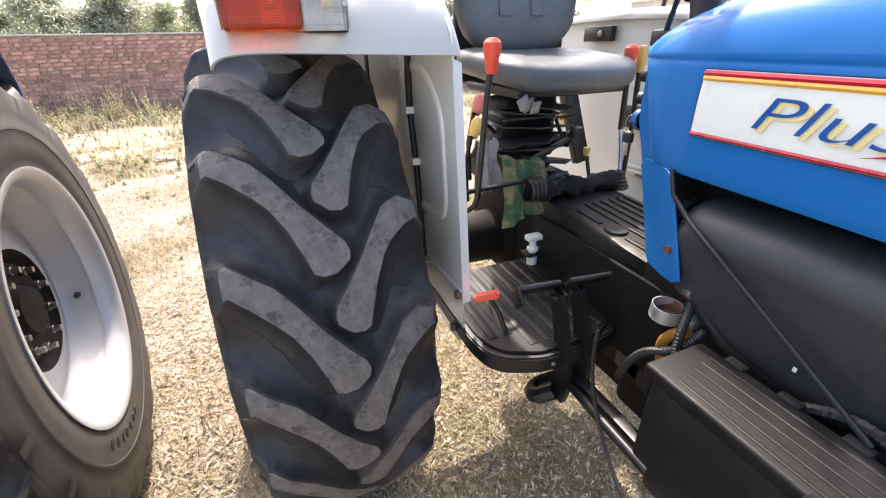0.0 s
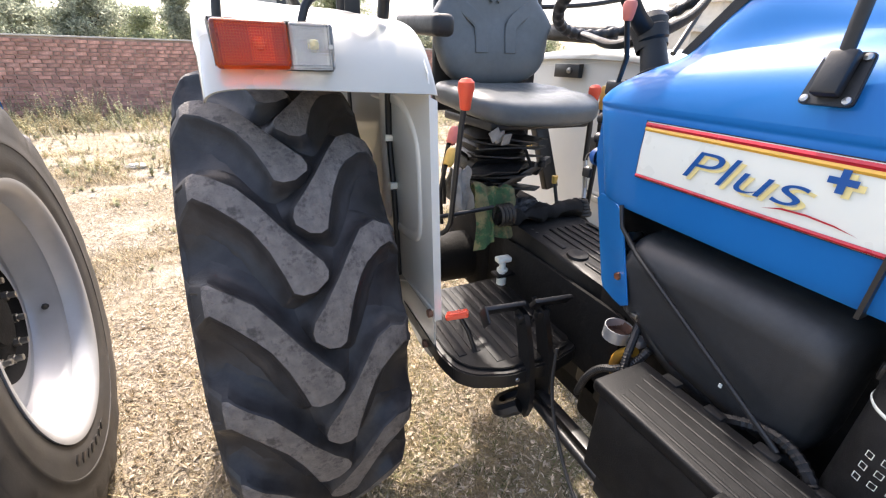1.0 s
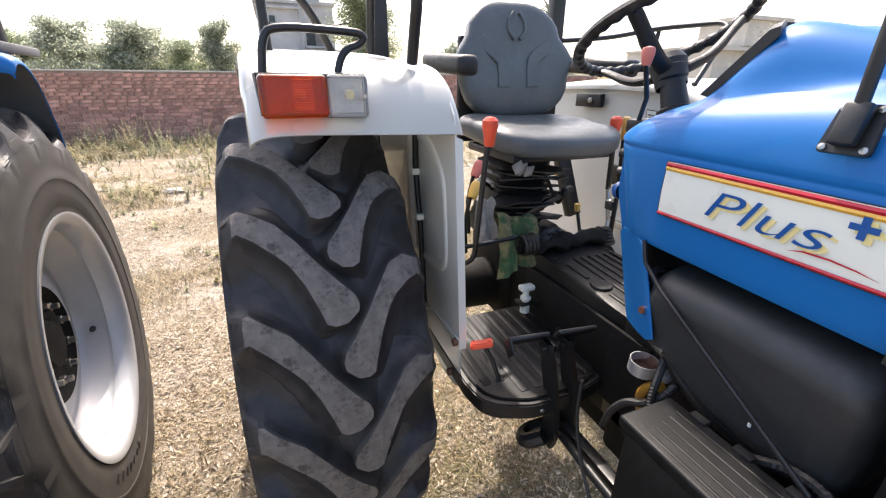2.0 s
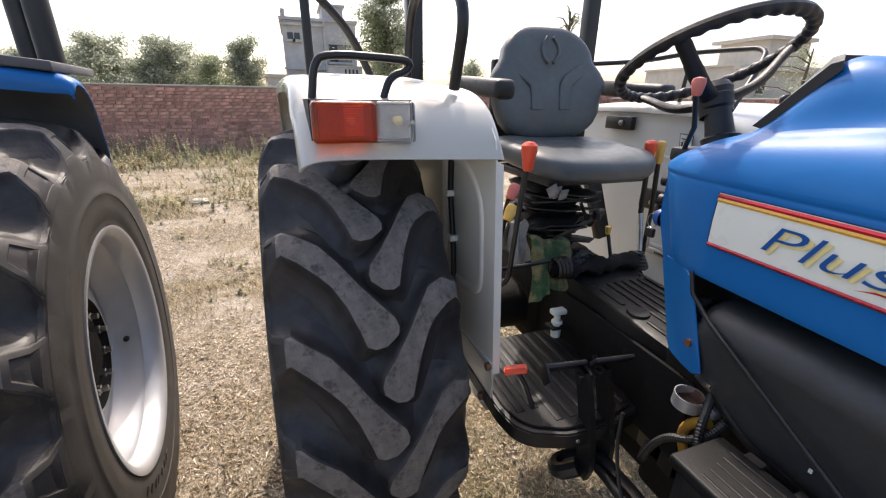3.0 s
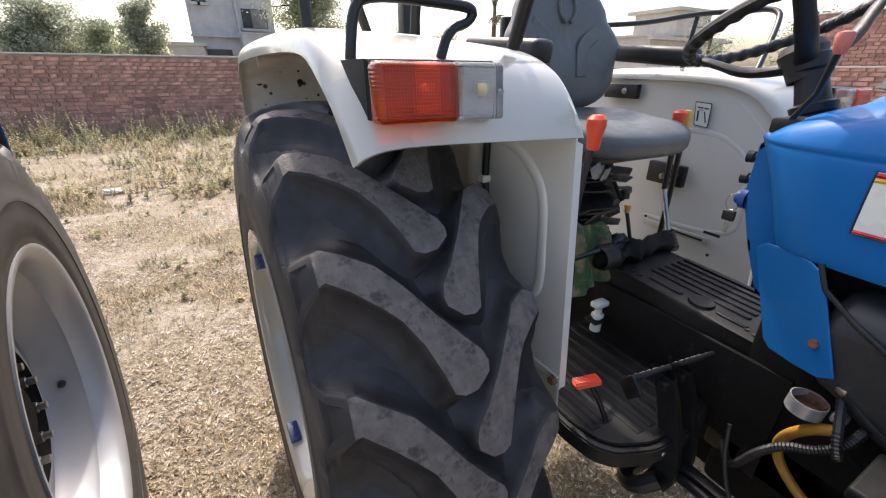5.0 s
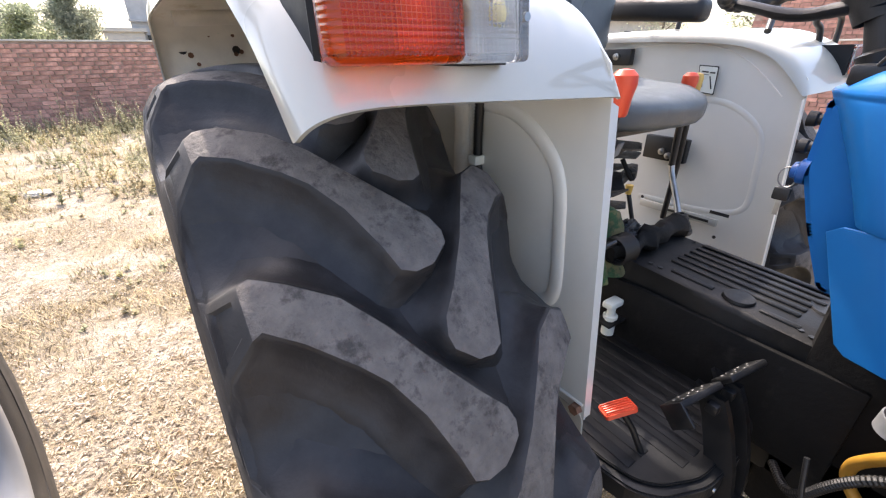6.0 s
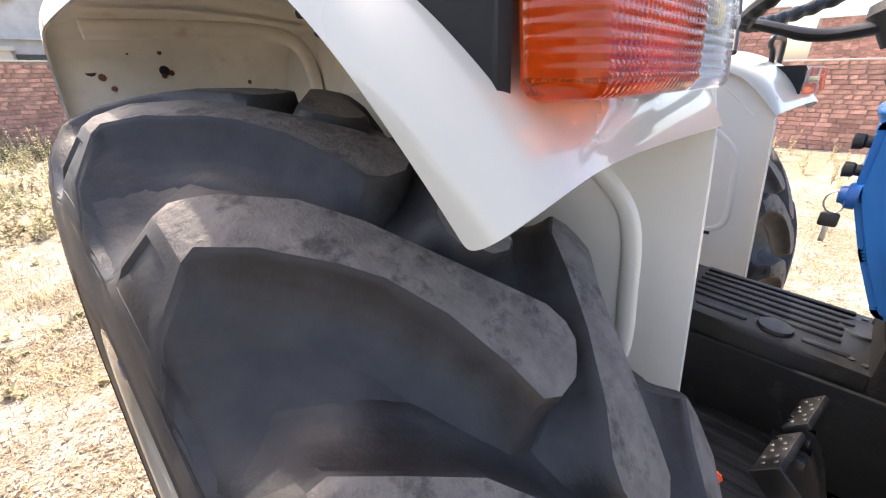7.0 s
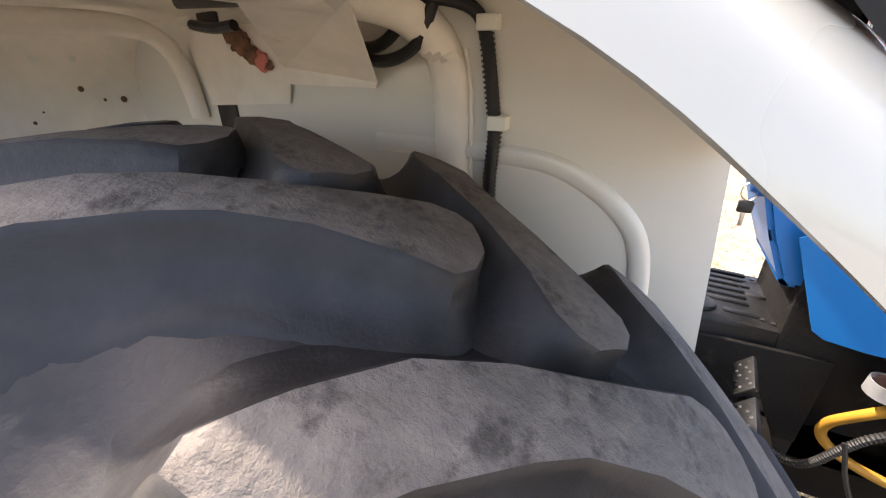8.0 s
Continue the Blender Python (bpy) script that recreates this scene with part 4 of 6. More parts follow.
for i in range(n):
    t = 2 * math.pi * i / n
    c = Vector((R * math.cos(t), R * math.sin(t), 0))
    o = Vector((math.cos(t), math.sin(t), 0))
    ring = []
    for j in range(k):
        a = 2 * math.pi * j / k
        rr = 0.0145 - (0.0036 * (1 + math.cos(t * 36)) / 2 if math.sin(a) < -0.2 or math.cos(a) < -0.3 else 0)
        ring.append(bm.verts.new(c + rr * (math.cos(a) * o + math.sin(a) * Vector((0, 0, 1)))))
    rings.append(ring)
for i in range(n):
    A, B = rings[i], rings[(i + 1) % n]
    for j in range(k):
        bm.faces.new((A[j], A[(j + 1) % k], B[(j + 1) % k], B[j]))
part("wheel_rim", bm, PLASTIC, swheel, "black steering wheel rim with finger grips")
for ang in (95, 205, 335):
    t = radians(ang)
    d = Vector((math.cos(t), math.sin(t), 0))
    bm = tubed([d * 0.186, d * 0.16 + Vector((0, 0, -0.02)), d * 0.10 + Vector((0, 0, -0.075)), d * 0.03 + Vector((0, 0, -0.095))], 0.016, n=12, smooth_steps=2, radii=[0.015, 0.016, 0.018, 0.020], flat=0.6)
    part("spoke", bm, PLASTIC, swheel)
part("wheel_hub", lathed([(-0.13, 0.034), (-0.10, 0.036), (-0.075, 0.042), (-0.06, 0.035), (-0.055, 0.0001)], n=24, axis="z"), PLASTIC, swheel)
part("throttle_lever", tubed([(0.80, 0.665, 1.375), (0.770, 0.625, 1.43), (0.728, 0.601, 1.490)], 0.005), BLACK, tractor, "black hand throttle lever")
part("lever_base", boxed(0.79, 0.86, 0.64, 0.69, 1.355, 1.385, 0.006), BLACK, tractor)
part("lever_knob", lathed([(-0.016, 0.006), (-0.013, 0.0085), (-0.002, 0.011), (0.009, 0.0125), (0.015, 0.0105), (0.018, 0.0001)], n=20, axis="z", centre=(0.7265, 0.599, 1.504)), PALE_RED, tractor, "faded red lever knob")

# ---- seat ----
seat = empty("seat", "", "")
seat.parent = tractor


def cushion_mesh(hx, hy, hz, nx=20, ny=16, power=4.0, dent=0.0):
    bm = bmesh.new()
    bmesh.ops.create_cube(bm, size=2.0)
    bmesh.ops.subdivide_edges(bm, edges=bm.edges, cuts=9, use_grid_fill=True)
    for v in bm.verts:
        p = v.co.copy()
        l = (abs(p.x) ** power + abs(p.y) ** power + abs(p.z) ** power) ** (1 / power)
        p /= l
        v.co = Vector((p.x * hx, p.y * hy, p.z * hz))
        if dent and p.z > 0:
            v.co.z -= dent * max(0, 1 - (p.x ** 2 + p.y ** 2) * 1.2)
    return bm


bm = cushion_mesh(0.252, 0.215, 0.046, power=3.8, dent=0.012)
for v in bm.verts:
    a, b = v.co.x / 0.252, v.co.y / 0.215
    v.co.z -= 0.016 * max(0.0, -b) ** 3 - 0.010 * a * a
    v.co.z += 0.004 * noise.noise(Vector((v.co.x * 9, v.co.y * 14, 2.0))) + 0.0022 * noise.noise(Vector((v.co.x * 30, v.co.y * 22, 5.0)))
    if v.co.z > 0:
        v.co.z -= 0.006 * math.exp(-((a - 0.45) / 0.05) ** 2) + 0.006 * math.exp(-((a + 0.45) / 0.05) ** 2)
cu = part("cushion", bm, VINYL, seat, "worn grey vinyl seat cushion", angle=80)
cu.matrix_basis = pose(0.905, 1.205, 1.296, 4, 1.5, 0)
part("seat_pan", boxed(0.72, 1.10, 1.04, 1.38, 1.225, 1.255, 0.01), BLACK, seat, "black seat pan")
bm = cushion_mesh(0.228, 0.048, 0.200, power=3.6)
for v in bm.verts:
    z = v.co.z / 0.20
    # broad hips, drawn-in waist, straight shoulders up to a rounded top
    v.co.x *= 1.0 - 0.30 * max(0, z) ** 1.1 - 0.07 * max(0, -z) ** 3 + 0.07 * math.exp(-((z - 0.05) / 0.16) ** 2) - 0.05 * math.exp(-((z - 0.36) / 0.12) ** 2)
    v.co.y -= 0.034 * (abs(v.co.x) / 0.228) ** 2
    if v.co.y < 0:
        x = abs(v.co.x)
        v.co.y -= 0.007 * math.exp(-((v.co.z + 0.08) / 0.055) ** 2 - ((x - 0.05) / 0.024) ** 2) + 0.006 * math.exp(-((v.co.z - 0.115) / 0.05) ** 2 - (x / 0.03) ** 2)
        v.co.y += 0.006 * math.exp(-((z - 0.22 + 0.5 * x / 0.2) / 0.10) ** 2)
        v.co.y += 0.002 * noise.noise(Vector((v.co.x * 22, 3.0, v.co.z * 22)))
bk = part("backrest", bm, VINYL, seat, "grey moulded vinyl backrest with worn creases", angle=80)
bk.matrix_basis = pose(0.916, 1.435, 1.532, -10, 0, 0)
for s in (-1, 1):
    pts = [(s * 0.150, -0.046, 0.058), (s * 0.105, -0.050, 0.026), (s * 0.066, -0.052, -0.002), (s * 0.060, -0.053, -0.035), (s * 0.060, -0.053, -0.098)]
    bm = tubed(pts, 0.024, n=20, smooth_steps=1)
    for v in bm.verts:
        v.co.y = -0.0535 + max(-0.0045, min(0.0045, (v.co.y + 0.052) * 0.5))
    ob = part("moulded_ridge", bm, VINYL, seat)
    ob.matrix_basis = bk.matrix_basis
    pts = [(s * 0.012, -0.05, 0.155), (s * 0.035, -0.05, 0.125), (s * 0.034, -0.052, 0.09), (s * 0.010, -0.053, 0.065)]
    ob = part("moulded_ridge", tubed(pts, 0.006, n=8, smooth_steps=2), VINYL, seat)
    ob.matrix_basis = bk.matrix_basis
part("back_plate", boxed(0.72, 1.12, 1.47, 1.50, 1.24, 1.62, 0.01), BLACK, seat, "black steel seat back frame")
for x in (0.61, 1.235):
    bm = boxed(-0.035, 0.035, -0.19, 0.15, -0.029, 0.029, 0.018, seg=3)
    ob = part("armrest", bm, PLASTIC, seat, "black padded armrest")
    ob.matrix_basis = pose(x, 1.33, 1.518, 4, 0, 0)
folds = []
for k in range(13):
    z, w = 0.985 + 0.019 * k, 0.082 + (0.014 if k % 2 else 0.0)
    folds.append([(0.835 + u * w + 0.004 * math.sin(k * 1.7 + u), 1.235 + v * w * 1.15, z + 0.006 * math.sin(k * 2.3 + v * 2)) for u, v in ((-1, -0.8), (-0.8, -1), (0, -1.03), (0.8, -1), (1, -0.8), (1.03, 0), (1, 0.8), (0.8, 1), (0, 1.03), (-0.8, 1), (-1, 0.8), (-1.03, 0))])
part("suspension", loft(bmesh.new(), folds, closed=True), PLASTIC, seat, "grimy black folded bellows of the seat suspension", angle=50)
for k in range(2):
    part("suspension_arm", boxed(-0.14, 0.14, -0.012, 0.012, -0.012, 0.012, 0.004), BLACK, seat).matrix_basis = pose(0.90, 1.12 + 0.05 * (k % 2), 1.06 + 0.035 * k, 0, (-18, 14, -10, 20)[k], 8)
part("seat_strut", boxed(-0.03, 0.03, -0.02, 0.02, -0.18, 0.18, 0.004), BLACK, seat).matrix_basis = pose(1.17, 1.36, 1.10, -12, -12, 0)
for k in range(3):
    part("torn_lining", boxed(-0.018, 0.018, -0.003, 0.003, -0.022, 0.012, 0.002), CLOTH_GREY, seat, "torn grey lining under the cushion").matrix_basis = pose(0.73 + 0.022 * k, 1.03 + 0.006 * (k % 2), 1.222 - 0.007 * (k % 3), 8 * (k % 3), 14 * (k - 2), 10 * k)
rs = random.Random(77)
for k in range(9):
    n, turn = 11, rs.uniform(0, 1)
    ring = [(math.cos(2 * math.pi * i / n + turn) * rs.uniform(0.09, 0.15), math.sin(2 * math.pi * i / n + turn) * rs.uniform(0.05, 0.085), 0.006 * rs.uniform(-1, 1)) for i in range(n)]
    part("suspension_plate", plate(ring, (0, 0, -1), 0.005), PLASTIC, seat, "ragged black fold of the seat suspension cover", smooth=False).matrix_basis = pose(0.83 + rs.uniform(-0.03, 0.05), 1.12 + rs.uniform(-0.02, 0.05), 1.02 + 0.022 * k, rs.uniform(-9, 4), rs.uniform(-3, 12), rs.uniform(-30, 30))
for k in range(14):
    a = Vector((rs.uniform(0.66, 1.0), rs.uniform(1.02, 1.22), rs.uniform(0.96, 1.18)))
    b = a + Vector((rs.uniform(-0.10, 0.10), rs.uniform(-0.06, 0.06), rs.uniform(-0.08, 0.04)))
    c = a.lerp(b, 0.5) + Vector((0, -0.02, rs.uniform(-0.06, 0.05)))
    part("control_cable", tubed([a, c, b], rs.choice((0.006, 0.010, 0.016)), n=8, smooth_steps=2), rs.choice((PLASTIC, CAST, CAST)), seat)
fat = [(-0.026, 0.009), (-0.022, 0.013), (0.0, 0.0165), (0.014, 0.0175), (0.024, 0.014), (0.027, 0.0001)]
for kx, ky, kz, mt, txt in ((0.586, 1.015, 1.225, PALE_RED, "faded red side lever knob"), (0.561, 0.978, 1.174, YELLOW, "dull yellow side lever knob")):
    part("lever_knob", lathed(fat, n=18, axis="z"), mt, tractor, txt).matrix_basis = pose(kx, ky, kz, -18, 34, 0)
    part("shift_lever", tubed([(kx - 0.014, ky, kz - 0.02), (kx - 0.02, ky + 0.02, kz - 0.10), (kx + 0.01, ky + 0.07, kz - 0.22)], 0.006), BLACK, tractor, "thin black lever rod")
wl = part("warning_label", plate([(1.3975, y, z) for y, z in rounded([(1.70, 1.005), (1.80, 1.01), (1.80, 1.055), (1.70, 1.045)], 0.004)], (-1, 0, 0), 0.001), YELLOW, tractor, "small yellow warning label", smooth=False)
for k in range(3):
    part("label_mark", boxed(1.395, 1.3962, 1.715 + 0.028 * k, 1.733 + 0.028 * k, 1.018, 1.040), DECAL_BLACK, wl, smooth=False)

# ---- platform, tunnel and controls ----
deck = [(0.432, 1.04), (0.432, 0.735), (0.445, 0.668), (0.478, 0.632), (0.56, 0.600), (0.69, 0.598), (0.79, 0.622), (0.815, 0.68), (0.815, 1.04)]
bm = plate([(x, y, 0.672) for x, y in rounded(deck, 0.02)], (0, 0, 1), 0.046, 0.004)
platform = part("platform", bm, BLACK, tractor, "black pressed steel foot platform", smooth=False)
mat_line = [(0.448, 1.03), (0.448, 0.742), (0.460, 0.682), (0.488, 0.648), (0.56, 0.616), (0.69, 0.614), (0.775, 0.635), (0.798, 0.68), (0.798, 1.03)]
part("floor_mat", plate([(x, y, 0.7185) for x, y in rounded(mat_line, 0.02)], (0, 0, 1), 0.007, 0.002), MAT_RUBBER, platform, "dusty ribbed rubber floor mat", smooth=False)
for k in range(8):
    x = 0.47 + 0.040 * k
    part("mat_rib", boxed(x, x + 0.024, 0.70 if k < 2 else 0.645, 1.02, 0.7225, 0.7275, 0.0022), MAT_RUBBER, platform)
part("deck_rivet", lathed([(0.598, 0.0001), (0.597, 0.005), (0.60, 0.006)], n=10, axis="y", centre=(0.585, 0, 0.693)), STEEL, platform)


def tun_z(y):
    return 0.920 + (y - 0.58) * 0.05


bm = bmesh.new()
rows = []
for k in range(11):
    y = 0.50 + 0.05 * k
    z = tun_z(y)
    wob = 0.006 * math.sin(y * 23)
    rows.append([(0.800 + wob, y, 0.60), (0.802 + wob, y, z - 0.07), (0.806 + wob * 0.6, y, z - 0.014), (0.808, y, z - 0.004), (0.816, y, z), (0.87, y, z + 0.003), (0.99, y, z + 0.003), (1.052, y, z), (1.060, y, z - 0.012), (1.070, y, 0.60)])
loft(bm, rows)
bm.faces.new([bm.verts.new(p) for p in rows[0]])
bm.faces.new([bm.verts.new(p) for p in rows[-1]])
tunnel = part("transmission_cover", bm, MAT_RUBBER, tractor, "black rubber transmission tunnel cover", angle=40)
part("cover_skirt", boxed(0.788, 0.8005, 0.50, 1.02, 0.66, 0.885, 0.004), CAST, tractor, "black grimy side of the tunnel")
for k, x in enumerate((0.842, 0.885, 0.915, 0.945, 0.975, 1.005, 1.035)):
    for y0, y1 in (((0.625, 0.695), (0.785, 0.88)) if k == 0 else ((0.64 if k < 4 else 0.625, 0.905),)):
        bm = boxed(x - 0.0075, x + 0.0075, y0, y1, -0.002, 0.005, 0.0035)
        for v in bm.verts:
            v.co.z += tun_z(v.co.y) + (0.003 if k else 0.001)
        part("cover_rib", bm, MAT_RUBBER, tunnel)
ring = part("inspection_cap", lathed([(0.0, 0.031), (0.006, 0.029), (0.007, 0.024), (0.006, 0.0001)], n=32, axis="z"), MAT_RUBBER, tunnel, "round raised rubber cap")
ring.matrix_basis = pose(0.849, 0.738, tun_z(0.738) + 0.002, 3, 0, 0)
# the column opening's shade is a dark disc laid on the cover
part("column_opening", lathed([(0.0, 0.038), (0.004, 0.036), (0.001, 0.028), (0.0005, 0.0001)], n=32, axis="z", centre=(0.965, 0.612, tun_z(0.612) + 0.004)), PLASTIC, tunnel, "dark disc for a round opening in the cover")
# small black discs in place of the shaded screw holes
for x, y in ((0.836, 0.624), (0.829, 0.604), (0.83, 0.926), (0.83, 0.902), (1.03, 0.61), (1.04, 0.93)):
    part("cover_hole", lathed([(0.0, 0.0055), (0.0015, 0.0055), (0.0015, 0.0001)], n=12, axis="z", centre=(x, y, tun_z(y) + 0.002)), DECAL_BLACK, tunnel)

# accelerator
acc = plate([(x, y, 0) for x, y in rounded([(-0.030, -0.018), (0.030, -0.018), (0.030, 0.018), (-0.030, 0.018)], 0.006)], (0, 0, 1), 0.012, 0.002)
accel = part("accelerator_pedal", acc, RED, tractor, "orange ribbed accelerator pedal")
accel.matrix_basis = pose(0.486, 0.749, 0.812, -16, -14, -26)
for k in range(5):
    part("pedal_rib", boxed(-0.027, 0.027, -0.0145 + k * 0.0062, -0.0115 + k * 0.0062, 0.0115, 0.0155, 0.0008), RED, accel)
part("accelerator_rod", tubed([(0.492, 0.748, 0.814), (0.508, 0.728, 0.775), (0.520, 0.705, 0.722)], 0.006), BLACK, tractor, "black accelerator rod")

# brake pedals: a studded pad that faces the driver, its end flange and the flat arm
for cx, w, side, py in ((0.574, 0.106, -1, 0.674), (0.704, 0.106, 1, 0.656)):
    pad = boxed(-w / 2, w / 2, -0.0215, 0.0215, -0.006, 0.006, 0.003)
    if side < 0:
        box(pad, -w / 2 - 0.004, -w / 2 + 0.003, -0.024, 0.024, -0.038, 0.006, 0.003)
    ob = part("brake_pedal", pad, BLACK, tractor, "worn black steel brake pedal with raised studs")
    ob.matrix_basis = pose(cx, py, 0.864, -50, 0, -8)
    for i in range(5):
        for j in range(2):
            part("pedal_stud", lathed([(0.005, 0.0042), (0.0068, 0.003), (0.0072, 0.0001)], n=10, axis="z", centre=(-w / 2 + 0.016 + i * (w - 0.032) / 4, -0.010 + j * 0.02 + (0.003 if i % 2 else -0.003), 0)), STUD, ob)
    ax = 0.618 if side < 0 else 0.676
    bm = bmesh.new()
    line = [(0.664, 0.860), (0.651, 0.835), (0.635, 0.795), (0.615, 0.73), (0.603, 0.67), (0.600, 0.61), (0.612, 0.57)]
    loft(bm, [[(ax - 0.007, y - 0.026, z - 0.004), (ax + 0.007, y - 0.026, z - 0.004), (ax + 0.007, y + 0.026, z + 0.004), (ax - 0.007, y + 0.026, z + 0.004)] for y, z in line], closed=True)
    part("pedal_arm", bm, BLACK, tractor, "black flat pedal arm", smooth=False)
    part("pedal_back", boxed(ax - 0.02, ax + 0.02, 0.640, 0.660, 0.828, 0.848, 0.003), BLACK, tractor)
bm = tubed([(0.60, 0.60, 0.60), (0.56, 0.63, 0.565), (0.59, 0.68, 0.545), (0.66, 0.66, 0.57)], 0.020, n=8, smooth_steps=2)
part("pedal_hook", bm, BLACK, tractor)

# levers beside the seat
part("shift_lever", tubed([(0.561, 0.905, 1.33), (0.554, 0.91, 1.25), (0.543, 0.92, 1.05), (0.537, 0.92, 0.99), (0.517, 0.94, 0.965), (0.495, 1.0, 0.96)], 0.0075, smooth_steps=1), BLACK, tractor, "black lever rod with a red knob")
knob = [(-0.03, 0.011), (-0.026, 0.0135), (0.0, 0.0165), (0.02, 0.021), (0.034, 0.020), (0.042, 0.012), (0.044, 0.0001)]
part("lever_knob", lathed(knob, n=20, axis="z", centre=(0.562, 0.904, 1.336)), RED, tractor, "bright red lever knob")
part("cross_rod", tubed([(0.512, 0.94, 1.02), (0.60, 0.94, 1.022), (0.69, 0.945, 1.025)], 0.0065), BLACK, tractor)
part("shift_lever", tubed([(1.100, 1.010, 0.955), (1.123, 1.031, 0.985), (1.168, 1.095, 1.065), (1.170, 1.104, 1.10)], 0.0085, smooth_steps=1), STEEL, tractor, "bright steel lower lever rod")
part("shift_lever", tubed([(1.170, 1.104, 1.095), (1.166, 1.105, 1.20), (1.160, 1.104, 1.29)], 0.0095), BLACK, tractor, "black upper lever rod")
part("lever_knob", lathed(knob, n=20, axis="z", centre=(1.160, 1.104, 1.310)), RED, tractor, "red lever knob")
part("shift_lever", tubed([(1.245, 1.13, 0.90), (1.235, 1.12, 1.10), (1.217, 1.114, 1.28)], 0.009), BLACK, tractor, "long black lever rod")
part("lever_knob", lathed([(-0.035, 0.011), (-0.03, 0.0135), (0.0, 0.0145), (0.03, 0.0165), (0.042, 0.013), (0.046, 0.0001)], n=20, axis="z", centre=(1.217, 1.114, 1.305)), YELLOW, tractor, "dull orange lever knob")
for k in range(5):
    part("rubber_boot", lathed([(0.0, 0.036 - 0.005 * k), (0.006, 0.038 - 0.005 * k), (0.012, 0.036 - 0.005 * k), (0.013, 0.026 - 0.005 * k)], n=20, axis="z", centre=(1.095, 1.005, 0.930 + 0.011 * k)), PLASTIC, tractor, "ribbed black rubber boot")
bm = tubed([(0.72, 0.97, 0.975), (0.78, 0.965, 0.972), (0.84, 0.975, 0.970), (0.90, 0.98, 0.968), (0.97, 0.985, 0.972), (1.06, 0.99, 0.960)], 0.04, n=14, smooth_steps=2, radii=[0.018, 0.026, 0.018, 0.028, 0.024, 0.03])
for v in bm.verts:
    v.co += Vector((0, 0.012, 0.012)) * noise.noise(v.co * 28) + Vector((0, 0.006, 0.006)) * noise.noise(v.co * 70)
part("gear_cover", bm, CAST, tractor, "grimy black gear lever housing")
for k in range(4):
    part("bellows", lathed([(0.0, 0.03), (0.006, 0.036), (0.012, 0.03)], n=18, axis="x", centre=(0.715 + 0.013 * k, 0.957, 0.99)), PLASTIC, tractor)
part("small_lever", tubed([(1.122, 1.15, 0.87), (1.117, 1.19, 0.99)], 0.007), BLACK, tractor)
part("lever_knob", lathed([(-0.015, 0.009), (0.0, 0.011), (0.015, 0.0125), (0.018, 0.0001)], n=14, axis="z", centre=(1.116, 1.192, 1.006)), YELLOW, tractor, "small yellow lever tip")
part("rear_housing", boxed(0.80, 1.05, 1.16, 1.50, 0.55, 0.95, 0.04, seg=3), CAST, tractor, "black rear axle housing")
part("axle_tube", lathed([(0.17, 0.085), (0.45, 0.085), (0.78, 0.10), (1.07, 0.10), (1.4, 0.085), (1.68, 0.085)], n=24, centre=(0, 1.31, 0.69)), CAST, tractor)
slot = part("far_slot", boxed(1.383, 1.397, 1.02, 1.30, 0.868, 0.896, 0.006), WHITE, tractor, "white slotted step bracket")
# black strips drawn for the shade inside the two slots
part("slot_opening", boxed(1.3815, 1.384, 1.045, 1.20, 0.878, 0.887, 0.001), DECAL_BLACK, slot)
part("slot", boxed(1.383, 1.3852, 0.99, 1.05, 0.912, 0.923, 0.001), DECAL_BLACK, tractor)

# brackets and plate on the far fender's inner panel
for (y0, y1, z0, z1), bolts in (((1.44, 1.60, 1.36, 1.415), ((1.495, 1.389),)), ((1.17, 1.32, 1.055, 1.135), ((1.25, 1.086), (1.20, 1.10), (1.225, 1.075)))):
    br = part("panel_bracket", boxed(1.372, 1.398, y0, y1, z0, z1, 0.003), BLACK, tractor, "black bolted bracket")
    for y, z in bolts:
        part("bolt", lathed([(0.0, 0.012), (-0.008, 0.012), (-0.009, 0.007), (-0.014, 0.0065), (-0.015, 0.0001)], n=8, centre=(1.372, y, z)), STEEL, br)
label_plate = part("instruction_label", plate([(1.3975, y, z) for y, z in rounded([(1.206, 1.366), (1.145, 1.362), (1.141, 1.279), (1.194, 1.284)], 0.004)], (-1, 0, 0), 0.0008), DECAL_BLACK, tractor, "white instruction label with a black border", smooth=False)
part("label_field", plate([(1.3966, y, z) for y, z in rounded([(1.203, 1.363), (1.148, 1.359), (1.144, 1.282), (1.191, 1.287)], 0.004)], (-1, 0, 0), 0.0006), DECAL_WHITE, label_plate, smooth=False)
for (ya, za), (yb, zb), r in (((1.188, 1.335), (1.184, 1.30), 0.003), ((1.165, 1.333), (1.153, 1.296), 0.002), ((1.192, 1.347), (1.172, 1.345), 0.0025), ((1.167, 1.344), (1.152, 1.343), 0.0025), ((1.185, 1.338), (1.170, 1.337), 0.001)):
    part("label_mark", tubed([(1.3958, ya, za), (1.3958, yb, zb)], r, n=6), DECAL_BLACK, label_plate)
# holes are not cut, their dark insides are flat black discs
for y, z in ((1.16, 0.87), (1.02, 0.83), (1.30, 0.90)):
    part("panel_hole", lathed([(0.0, 0.006), (-0.002, 0.006), (-0.002, 0.0001)], n=12, centre=(1.3985, y, z)), DECAL_BLACK, tractor)

# white stopper on the platform
part("valve_stem", lathed([(0.73, 0.016), (0.755, 0.016), (0.757, 0.012), (0.775, 0.012), (0.778, 0.018), (0.785, 0.018), (0.787, 0.011), (0.812, 0.010)], n=16, axis="z", centre=(0.750, 0.955, 0.017)), DECAL_WHITE, tractor, "white plastic differential lock stem")
part("valve_head", boxed(0.726, 0.776, 0.940, 0.970, 0.828, 0.846, 0.005), DECAL_WHITE, tractor, "white T-shaped head")
